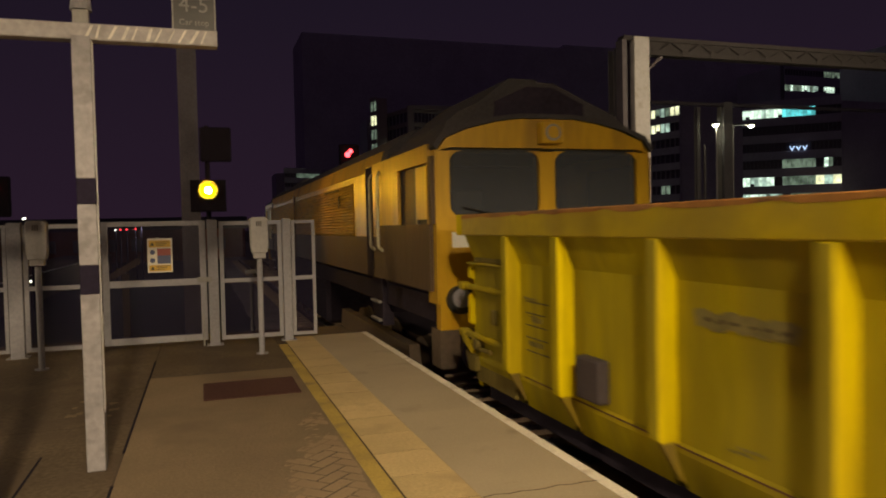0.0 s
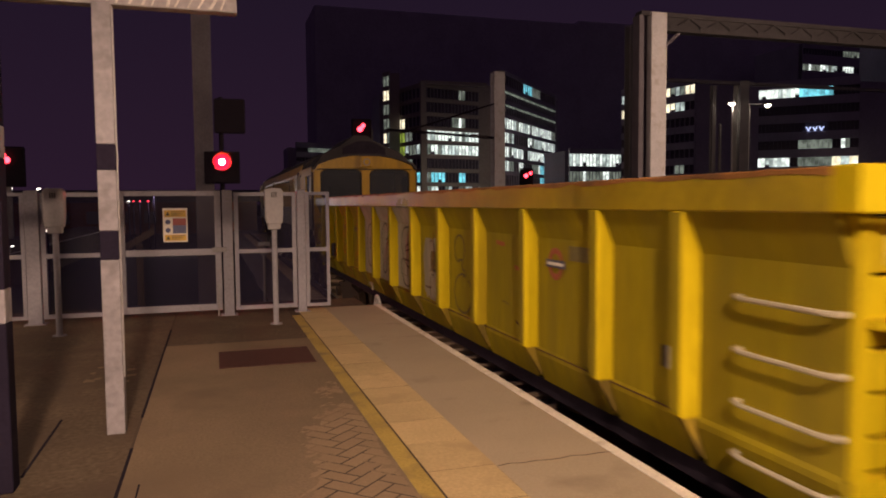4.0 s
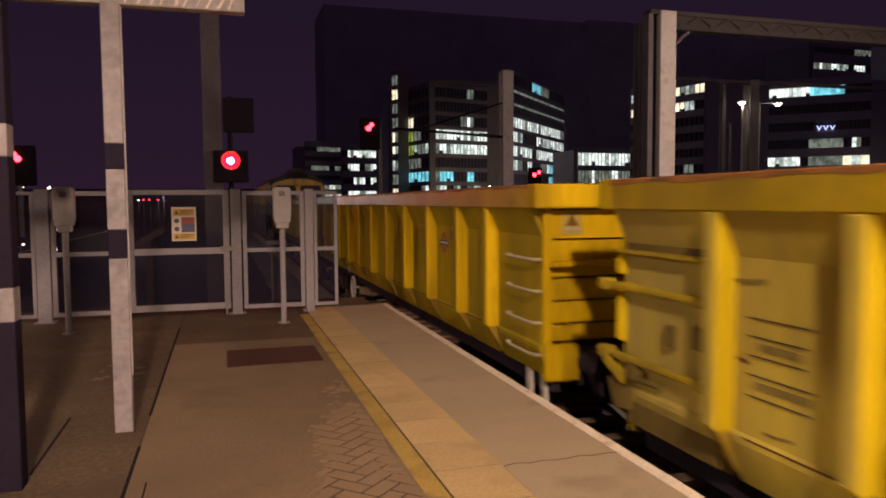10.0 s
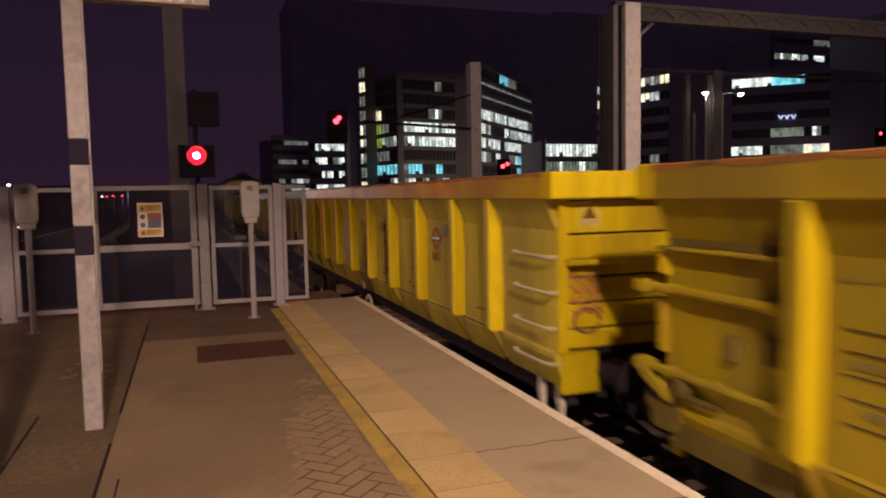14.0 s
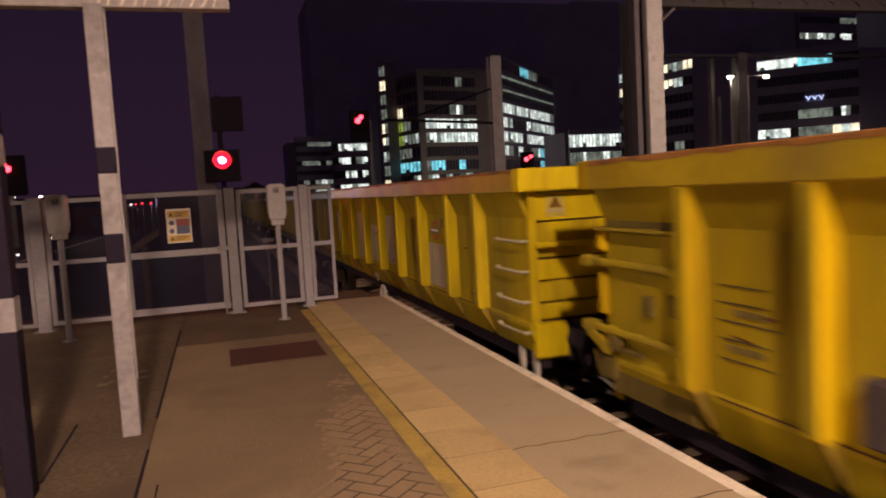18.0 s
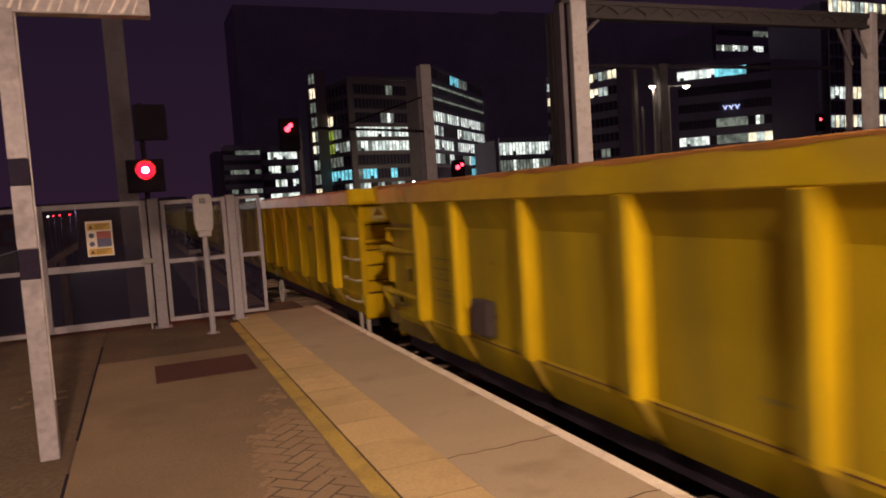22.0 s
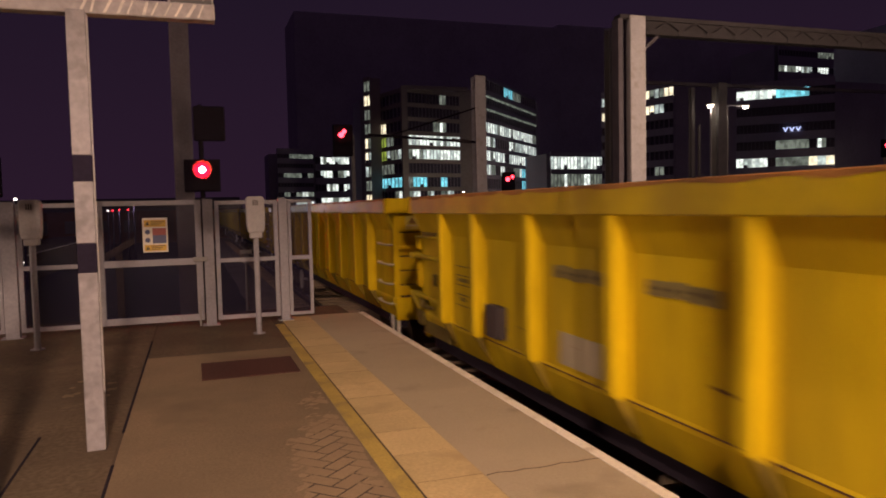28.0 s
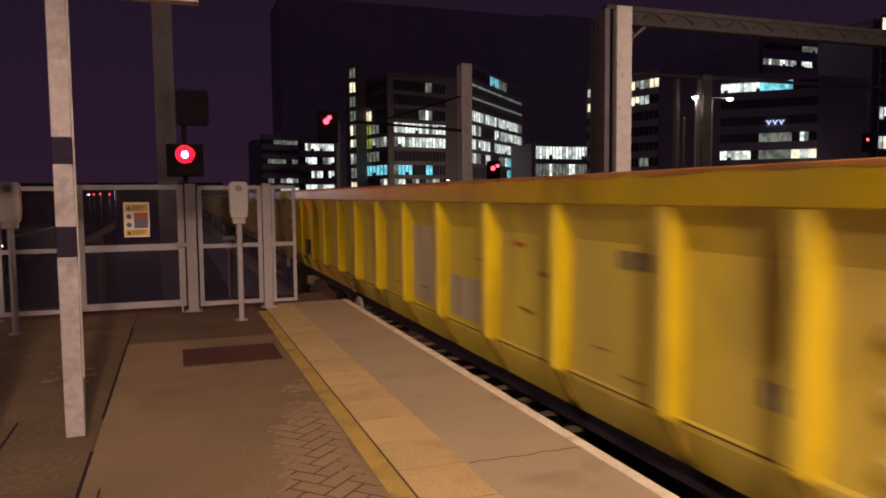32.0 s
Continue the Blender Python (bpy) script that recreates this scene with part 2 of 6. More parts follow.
M_INK = material("stencil_ink", (0.07, 0.055, 0.025), 0.7)
M_DARKBOX = material("dark_grey_box", (0.062, 0.05, 0.055), 0.8, vary=0.3, shine=0.2)
# Black for grimy running gear, also painting the shade of door and web recesses.
M_UNDER = material("grime_and_shade_black", (0.036, 0.029, 0.044), 0.9, vary=0.4, grain=20, shine=0.05)
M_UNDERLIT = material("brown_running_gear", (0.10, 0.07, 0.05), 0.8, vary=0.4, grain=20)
M_STEEL = material("rail_steel", (0.35, 0.31, 0.29), 0.35, 0.9, vary=0.25)
M_RAILSIDE = material("rusty_rail_side", (0.09, 0.05, 0.032), 0.85, vary=0.4)
M_SLEEPER = material("concrete_sleeper", (0.48, 0.36, 0.26), 0.9, vary=0.35, grain=30, stain=2, spread=0.3, shine=0.2)
M_BALLAST = material("ballast", (0.246, 0.21, 0.203), 0.95, vary=0.5, grain=18, stain=2, bump=0.9)
M_GROUND = material("dark_ground", (0.04, 0.036, 0.034), 0.95, vary=0.4, grain=3, stain=0.1)
M_LOCO = material("locomotive_yellow", (0.529, 0.315, 0.014), 0.38, vary=0.25, grain=15, stain=1.2, dirt=(0.239, 0.14, 0.02), dirt_amount=0.35, streak=True)
M_LOCOLOW = material("locomotive_brown", (0.085, 0.054, 0.032), 0.6, vary=0.35, grain=15, stain=1.2, streak=True, shine=0.3)
M_ROOF = material("locomotive_roof_grey", (0.068, 0.062, 0.068), 0.8, vary=0.35, shine=0.15)
M_RUBBER = material("black_rubber", (0.018, 0.017, 0.017), 0.6)
M_CABGLASS = glass("cab_glass", (0.115, 0.125, 0.15), 0.06, 0.34)
M_CABSIDE = glass("cab_side_glass", (0.035, 0.035, 0.045), 0.5, 0.97, 0.2)
M_PANE = glass("fence_panel_glass", (0.024, 0.019, 0.05), 0.2, 0.3, 0.2)
M_POSTER = material("notice_white", (0.68, 0.63, 0.55), 0.45, vary=0.1)
M_POSTERYEL = material("notice_yellow", (0.60, 0.36, 0.03), 0.45, vary=0.15)
M_POSTERBLUE = material("notice_blue", (0.05, 0.06, 0.16), 0.45, vary=0.2)
M_POSTERRED = material("notice_red", (0.30, 0.05, 0.04), 0.45, vary=0.2)
M_BOX = material("light_grey_casing", (0.50, 0.49, 0.49), 0.45, vary=0.15, stain=4)
M_BLUEBOARD = material("blue_board", (0.09, 0.19, 0.46), 0.4, vary=0.1)
M_PURPLEBOARD = material("dark_purple_board", (0.06, 0.048, 0.16), 0.6, vary=0.15, shine=0.15)
M_FACADE = material("pale_facade", (0.44, 0.38, 0.335), 0.8, vary=0.25, grain=2, stain=0.1, shine=0.2)
M_FACADEDARK = material("dark_facade", (0.48, 0.44, 0.52), 0.85, vary=0.25, grain=2, stain=0.1, shine=0.1)
M_TOWER = material("dark_mass_fill", (0.60, 0.56, 0.64), 0.95, vary=0.2, grain=1, stain=0.1, shine=0.1)
M_BRICKFAR = material("far_brick", (0.16, 0.06, 0.04), 0.9, vary=0.3, grain=4, stain=0.5)
M_DARKPANE = glass("unlit_pane", (0.11, 0.095, 0.125), 0.3, 1.0, 0.3)
G_WHITE = glow("office_light_white", (0.84, 0.95, 0.80), 1.4, 0.55)
G_WARM = glow("office_light_warm", (1.0, 0.90, 0.56), 1.5, 0.45)
G_CYAN = glow("office_light_cyan", (0.22, 0.80, 0.88), 1.1, 0.6)
G_GREEN = glow("office_light_green", (0.55, 0.75, 0.10), 0.5, 0.6)
G_DIM = glow("office_light_dim", (0.52, 0.60, 0.46), 0.34, 0.7)
G_RED = glow("red_signal_lens", (1.0, 0.006, 0.016), 5.0)
G_REDCORE = glow("red_signal_core", (1.0, 0.012, 0.017), 800.0)
G_AMBERCORE = glow("yellow_signal_core", (1.0, 0.44, 0.02), 900.0)
G_REDFAR = glow("distant_red_light", (1.0, 0.035, 0.05), 9.0)
G_AMBER = glow("yellow_signal_lens", (1.0, 0.30, 0.005), 3.0)
G_LAMP = glow("lantern_glass", (1.0, 0.86, 0.62), 18.0)
G_FAR = glow("distant_lamp", (1.0, 0.9, 0.75), 5.0)
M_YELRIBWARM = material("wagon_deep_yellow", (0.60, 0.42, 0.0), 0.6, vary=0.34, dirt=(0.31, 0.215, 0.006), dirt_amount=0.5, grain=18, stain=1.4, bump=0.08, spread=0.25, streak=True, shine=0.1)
M_YELBRIGHT = material("bright_wagon_yellow", (0.54, 0.396, 0.0024), 0.65, vary=0.42, dirt=(0.33, 0.246, 0.00959), dirt_amount=0.8, grain=18, stain=1.4, bump=0.08, spread=0.25, streak=True, shine=0.15)
M_STEP = material("grubby_white_paint", (0.44, 0.40, 0.29), 0.7, vary=0.3, grain=30)
G_MID = glow("office_light_soft", (0.72, 0.86, 0.74), 0.9, 0.65)
M_SIGNALBLACK = material("black_paint_and_silhouette", (0.026, 0.021, 0.03), 0.95, vary=0.3, grain=30, shine=0.02)
M_MAST = material("dull_mast_steel", (0.176, 0.16, 0.188), 0.75, 0.1, vary=0.35, grain=30, stain=2, bump=0.05, shine=0.25)
# Girder steel darkened, as little lamp light reaches the beam.
M_BEAM = material("unlit_girder_steel", (0.072, 0.066, 0.072), 0.8, vary=0.35, grain=30, stain=2, shine=0.2)
M_UNIT = material("grey_casing", (0.33, 0.315, 0.33), 0.55, vary=0.2, stain=4, shine=0.3)
M_SKIRT = material("olive_grime_and_shade", (0.149, 0.116, 0.0308), 0.8, vary=0.45, grain=18, stain=2, streak=True, shine=0.15)
M_SMUDGE = material("grime_smudge", (0.215, 0.175, 0.05), 0.8, vary=0.5, grain=14, stain=5, shine=0.15)
G_SIGN = glow("sign_glow", (1.0, 0.62, 0.08), 0.55, 0.4)
# Steel lightened to show columns and mast lit by nearby lamps.
M_PALESTEEL = material("lamplit_pale_steel", (0.66, 0.64, 0.67), 0.6, vary=0.2, grain=20, stain=2, dirt=(0.5, 0.47, 0.46), dirt_amount=0.3, shine=0.3)
M_YELPALE = material("pale_wagon_yellow", (0.607, 0.509, 0.0635), 0.7, vary=0.4, dirt=(0.402, 0.332, 0.0848), dirt_amount=0.85, grain=18, stain=1.4, bump=0.08, spread=0.25, streak=True, shine=0.15)
M_GUSSET = material("grimed_gusset_yellow", (0.33, 0.235, 0.02), 0.75, vary=0.5, dirt=(0.16, 0.115, 0.025), dirt_amount=0.9, grain=16, stain=4, bump=0.08, streak=True, shine=0.1)
M_RUSTSOFT = material("faded_rust", (0.165, 0.095, 0.025), 0.85, vary=0.5, grain=25, stain=5, shine=0.15)
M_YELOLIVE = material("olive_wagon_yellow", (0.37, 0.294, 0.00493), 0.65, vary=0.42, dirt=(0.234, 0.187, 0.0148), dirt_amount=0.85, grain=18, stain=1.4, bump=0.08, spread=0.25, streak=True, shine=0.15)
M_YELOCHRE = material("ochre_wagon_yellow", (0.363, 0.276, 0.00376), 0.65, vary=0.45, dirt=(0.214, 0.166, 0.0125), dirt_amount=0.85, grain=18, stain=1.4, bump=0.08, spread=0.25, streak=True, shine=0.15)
# ---- mesh helpers ----
RAIL = -0.915          # rail top; the platform's surface is z = 0
XC = 3.595             # centre line of the near track
EDGE = 2.144           # platform edge


def quad_faces(bm, v):
    for f in ((0, 3, 2, 1), (4, 5, 6, 7), (0, 1, 5, 4), (1, 2, 6, 5), (2, 3, 7, 6), (3, 0, 4, 7)):
        bm.faces.new([v[i] for i in f])


def box(bm, x0, x1, y0, y1, z0, z1):
    v = [bm.verts.new(p) for p in ((x0, y0, z0), (x1, y0, z0), (x1, y1, z0), (x0, y1, z0), (x0, y0, z1), (x1, y0, z1), (x1, y1, z1), (x0, y1, z1))]
    quad_faces(bm, v)
    return bm


def slab(bm, x0, x1, y0, y1, z0, z1, b=0.006):
    """A box whose top edges are chamfered."""
    lo = [bm.verts.new(p) for p in ((x0, y0, z0), (x1, y0, z0), (x1, y1, z0), (x0, y1, z0))]
    mid = [bm.verts.new(p) for p in ((x0, y0, z1 - b), (x1, y0, z1 - b), (x1, y1, z1 - b), (x0, y1, z1 - b))]
    top = [bm.verts.new(p) for p in ((x0 + b, y0 + b, z1), (x1 - b, y0 + b, z1), (x1 - b, y1 - b, z1), (x0 + b, y1 - b, z1))]
    for i in range(4):
        j = (i + 1) % 4
        bm.faces.new((lo[i], lo[j], mid[j], mid[i]))
        bm.faces.new((mid[i], mid[j], top[j], top[i]))
    bm.faces.new(top)
    bm.faces.new(lo[::-1])
    return bm


def prism(bm, outline, axis, a, b):
    """A closed outline (two coordinates a point) pushed along an axis from a to b. Axis y: points are x, z; x: y, z; z: x, y."""
    def at(p, d):
        return {"y": (p[0], d, p[1]), "x": (d, p[0], p[1]), "z": (p[0], p[1], d)}[axis]
    v0, v1 = [bm.verts.new(at(p, a)) for p in outline], [bm.verts.new(at(p, b)) for p in outline]
    bm.faces.new(v0)
    bm.faces.new(v1[::-1])
    for i in range(len(outline)):
        j = (i + 1) % len(outline)
        bm.faces.new((v0[i], v1[i], v1[j], v0[j]))
    return bm


def rod(bm, p, q, r, n=10, r2=None):
    p, q = Vector(p), Vector(q)
    d = (q - p).normalized()
    u = d.orthogonal().normalized()
    w = d.cross(u)
    r2 = r if r2 is None else r2
    c = [(math.cos(2 * math.pi * i / n), math.sin(2 * math.pi * i / n)) for i in range(n)]
    v0, v1 = [bm.verts.new(p + r * (a * u + b * w)) for a, b in c], [bm.verts.new(q + r2 * (a * u + b * w)) for a, b in c]
    bm.faces.new(v0[::-1])
    bm.faces.new(v1)
    for i in range(n):
        j = (i + 1) % n
        bm.faces.new((v0[i], v0[j], v1[j], v1[i]))
    return bm


def pipe(bm, pts, r, n=8):
    for a, b in zip(pts, pts[1:]):
        rod(bm, a, b, r, n)
    return bm


def ring(bm, centre, axis, r, t, n=24, m=8, squash=1.0):
    """A torus round an axis."""
    c, d = Vector(centre), Vector(axis).normalized()
    u = d.orthogonal().normalized()
    w = d.cross(u)
    rows = []
    for i in range(n):
        a = 2 * math.pi * i / n
        o = math.cos(a) * u + math.sin(a) * w
        rows.append([bm.verts.new(c + o * (r + t * math.cos(2 * math.pi * k / m)) + d * t * squash * math.sin(2 * math.pi * k / m)) for k in range(m)])
    for i in range(n):
        for k in range(m):
            bm.faces.new((rows[i][k], rows[(i + 1) % n][k], rows[(i + 1) % n][(k + 1) % m], rows[i][(k + 1) % m]))
    return bm


def bevelled(bm, width, seg=1):
    bmesh.ops.bevel(bm, geom=list(bm.edges), offset=width, segments=seg, affect="EDGES", profile=0.5, clamp_overlap=True)
    return bm


def bmnew():
    return bmesh.new()


def mesh_of(name, bm, mat, smooth=False):
    bmesh.ops.recalc_face_normals(bm, faces=bm.faces)
    me = bpy.data.meshes.new(name)
    bm.to_mesh(me)
    bm.free()
    me.materials.append(mat)
    if smooth:
        for p in me.polygons:
            p.use_smooth = True
    return me


def part(name, bm, mat, parent, label="", smooth=False, at=None):
    me = bm if isinstance(bm, bpy.types.Mesh) else mesh_of(name, bm, mat, smooth)
    ob = new(name, me)
    ob.parent = parent
    if at:
        ob.location = at
    return tagged(ob, label)


def thing(name, label, category, place=(0, 0, 0), group="", kind=""):
    ob = new(name)
    ob.location = place
    ob.empty_display_size = 0.2
    return tagged(ob, label, category, group, kind)


def solid(name, bm, mat, label, category, place=(0, 0, 0), group="", kind="", smooth=False):
    ob = new(name, mesh_of(name, bm, mat, smooth))
    ob.location = place
    return tagged(ob, label, category, group, kind)


# ---- ground, track and platform ----
solid("ground", box(bmnew(), -1500, 1500, -600, 2500, -1.9, -1.32), M_GROUND, "dark unlit railway land and streets", "ground", kind="structure")


def ballast_bed(name, x, half, y0, y1):
    bm = bmnew()
    nx, ny = 14, int((y1 - y0) / 0.6)
    rnd = random.Random(5)
    grid = []
    for j in range(ny + 1):
        row = []
        for i in range(nx + 1):
            u = -1 + 2 * i / nx
            z = -1.13 - 0.22 * max(0.0, abs(u) - 0.75) / 0.25 + rnd.uniform(-0.03, 0.02)
            row.append(bm.verts.new((x + u * half, y0 + (y1 - y0) * j / ny, z)))
        grid.append(row)
    for j in range(ny):
        for i in range(nx):
            bm.faces.new((grid[j][i], grid[j][i + 1], grid[j + 1][i + 1], grid[j + 1][i]))
    return solid(name, bm, M_BALLAST, "grey stone ballast under the tracks", "ballast", kind="structure")


ballast_bed("ballast", XC, 2.3, -40, 200)
ballast_bed("ballast", XC + 3.9, 2.3, -40, 200)


def stones():
    """Loose stones between the sleepers near the platform."""
    bm = bmnew()
    rnd = random.Random(11)
    for _ in range(2600):
        x, y = XC + rnd.uniform(-1.3, 1.5), rnd.uniform(1.2, 11.0)
        s = rnd.uniform(0.018, 0.04)
        v = [bm.verts.new((x + s * rnd.uniform(0.6, 1.2) * a, y + s * rnd.uniform(0.6, 1.2) * b, -1.125 + s * c * rnd.uniform(0.5, 1.0))) for a, b, c in ((1, 0, 0), (-1, 0, 0), (0, 1, 0), (0, -1, 0), (0, 0, 1), (0, 0, -0.6))]
        for f in ((0, 2, 4), (2, 1, 4), (1, 3, 4), (3, 0, 4), (2, 0, 5), (1, 2, 5), (3, 1, 5), (0, 3, 5)):
            bm.faces.new([v[i] for i in f])
    return solid("ballast_stones", bm, M_BALLAST, "loose grey ballast stones between sleepers", "stones", kind="stuff")


stones()


def rail_outline():
    return [(-0.075, -0.16), (0.075, -0.16), (0.075, -0.145), (0.012, -0.12), (0.012, -0.04), (0.036, -0.03), (0.036, -0.004), (0.028, 0.0), (-0.028, 0.0), (-0.036, -0.004), (-0.036, -0.03), (-0.012, -0.04), (-0.012, -0.12), (-0.075, -0.145)]


def railway(x, y0, y1, near):
    track = thing("railway_track", "ballasted railway track with steel rails on concrete sleepers", "track", (x, 0, RAIL), "railway tracks", "structure")
    for side in (-0.753, 0.753):
        r = part("rail", prism(bmnew(), [(side + a, b) for a, b in rail_outline()], "y", y0, y1), M_RAILSIDE, track, "steel rail with rusty sides")
        part("rail_head", box(bmnew(), side - 0.03, side + 0.03, y0, y1, 0.0, 0.003), M_STEEL, r, "polished running surface")
    me = None
    y = y0
    while y < y1:
        if me is None:
            bm = prism(bmnew(), [(-0.13, -0.36), (0.13, -0.36), (0.10, -0.165), (-0.10, -0.165)], "x", -1.25, 1.25)
            me = mesh_of("sleeper", bm, M_SLEEPER)
        part("sleeper", me, None, track, at=(0, y, 0))
        y += 0.6
    return track


railway(XC, -2.9, 62.0, True)
railway(XC + 3.9, -2.9, 40.0, False)


def platform():
    base = solid("platform", box(box(bmnew(), -3.2, EDGE - 0.06, -16.0, 9.78, -1.4, -0.03), -3.2, 1.93, 9.78, 10.62, -1.4, -0.03), M_CONC, "concrete station platform with paved top", "platform", kind="structure")
    part("joint_bed", box(bmnew(), -3.2, EDGE - 0.05, -16.0, 9.80, -0.03, -0.002), M_JOINT, base, "dark dirt in the paving joints")
    # concrete strip beside the fence line and towards the far side
    for y0, y1 in ((-16.0, -4.0), (-4.0, 2.2), (2.2, 5.9), (5.9, 9.80)):
        part("concrete_slab", slab(bmnew(), -3.2, -0.488, y0 + 0.006, y1 - 0.006, -0.03, 0.0), M_CONC, base)
    part("concrete_slab", slab(bmnew(), -0.475, 0.90, 7.6, 9.80, -0.03, 0.0), M_CONC, base)
    part("concrete_slab", slab(bmnew(), -3.2, 1.96, 9.812, 10.64, -0.03, 0.0), M_CONC, base)
    part("concrete_slab", slab(bmnew(), -0.475, 0.90, -16.0, 1.6, -0.03, 0.0), M_CONC, base)
    # trodden dust: it hides the blocks but for worn patches beside the yellow line
    bm, rnd = bmnew(), random.Random(21)
    nx, ny = 46, 200
    lumps = [(rnd.uniform(-0.4, 0.9), rnd.uniform(1.7, 7.4), rnd.uniform(0.12, 0.4)) for _ in range(40)]
    grid = []
    for j in range(ny + 1):
        row = []
        for i in range(nx + 1):
            x, y = -0.478 + 1.38 * i / nx, 1.6 + 6.0 * j / ny
            worn = min(max((x - 0.22 - 0.09 * max(y - 3.2, 0)) / 0.3, 0), 1) * min(max((6.4 - y) / 2.2, 0), 1)
            worn += min(max((3.2 - y) / 0.8, 0), 1) * min(max((x - 0.1) / 0.4, 0), 1) * 0.7
            lump = max(max(0.0, 1 - math.hypot(x - a, (y - b) * 0.7) / r) for a, b, r in lumps)
            worn *= min(max((0.905 - x) / 0.02, 0), 1) * min(max((y - 1.95) / 0.15, 0), 1)
            wave = math.sin(5.1 * x + 2.3 * y) * math.sin(3.7 * y - 4.2 * x + 1.0)
            z = 0.0012 - (0.0046 + 0.0022 * wave) * min(worn, 1) + 0.0018 * lump + rnd.uniform(-0.0009, 0.0009)
            row.append(bm.verts.new((x, y, z)))
        grid.append(row)
    for j in range(ny):
        for i in range(nx):
            bm.faces.new((grid[j][i], grid[j][i + 1], grid[j + 1][i + 1], grid[j + 1][i]))
    part("block_bed", bm, M_DUST, base, "trodden dust over the block paving", smooth=True)
    for y0, y1 in ((3.6, 4.45), (5.1, 8.6)):
        part("drain_slot", box(bmnew(), -0.4935, -0.4755, y0, y1, -0.01, 0.003), M_SIGNALBLACK, base, "dark open drainage slot")
    part("drain_slot", box(bmnew(), -0.988, -0.973, 4.15, 5.2, -0.01, 0.003), M_SIGNALBLACK, base, "dark open drainage slot")
    part("drain_slot", box(bmnew(), -0.397, -0.388, 3.4, 3.85, -0.01, 0.003), M_SIGNALBLACK, base, "narrow dark joint")
    rs = random.Random(17)
    for k in range(9):
        x, y, r = rs.gauss(-0.80, 0.10), rs.gauss(6.35, 0.22), rs.uniform(0.015, 0.06)
        bm = bmnew()
        bm.faces.new([bm.verts.new((x + r * rs.uniform(0.5, 1.2) * math.cos(a), y + r * rs.uniform(0.6, 1.5) * math.sin(a), 0.003 + 0.0002 * k)) for a in [q * 0.7 for q in range(9)]])
        part("paint_splash", bm, M_DUST, base, "pale dried splash on the paving")
    part("yellow_line", box(bmnew(), 0.905, 1.010, -16.0, 9.2, -0.03, 0.001), M_YELLOWLINE, base, "worn dull yellow painted line")
    part("platform_face", box(bmnew(), EDGE - 0.062, EDGE - 0.05, -16.0, 9.78, -1.4, -0.1), M_UNDERLIT, base, "grimy brick platform wall")
    return base


PLATFORM = platform()
part("cover_plate", slab(bmnew(), 0.012, 0.83, 6.40, 7.11, -0.004, 0.010, 0.004), M_COVER, PLATFORM, "dark reddish brown steel cover plate in the paving")
# ---- platform furniture ----
FY = 9.547


def steel_bar(bm, x0, x1, z0, z1, y=FY, d=0.05):
    return box(bm, x0, x1, y - d / 2, y + d / 2, z0, z1)


def fence():
    f = thing("platform_end_fence", "grey galvanised steel platform end fence with glazed panels", "fence", (0, 0, 0))
    for x0, x1 in ((-2.09, -1.94), (0.103, 0.225), (1.02, 1.128)):
        p = part("post", bevelled(steel_bar(bmnew(), x0, x1, 0.0, 1.57, FY, 0.1), 0.006), M_GALV, f)
        part("base_plate", box(bmnew(), x0 - 0.04, x1 + 0.04, FY - 0.09, FY + 0.09, 0.0, 0.012), M_GALV, p)
    def panel(x0, x1, zm, w=0.05, zb=0.06, zt=1.545):
        fr = part("panel_frame", steel_bar(steel_bar(steel_bar(steel_bar(steel_bar(bmnew(), x0, x0 + w, zb, zt), x1 - w, x1, zb, zt), x0 + w, x1 - w, zt - w, zt), x0 + w, x1 - w, zb, zb + w), x0 + w, x1 - w, zm - 0.025, zm + 0.025), M_GALV, f)
        part("pane", box(bmnew(), x0 + w, x1 - w, FY - 0.004, FY + 0.004, zb + w, zm - 0.025), M_PANE, fr, "smoky clear panel")
        part("pane", box(bmnew(), x0 + w, x1 - w, FY - 0.004, FY + 0.004, zm + 0.025, zt - w), M_PANE, fr, "smoky clear panel")
    panel(0.245, 1.01, 0.80)
    panel(1.135, 1.437, 0.80, 0.04)
    panel(-1.93, -1.16, 0.80)
    panel(-2.40, -2.10, 0.80, 0.04)
    return f


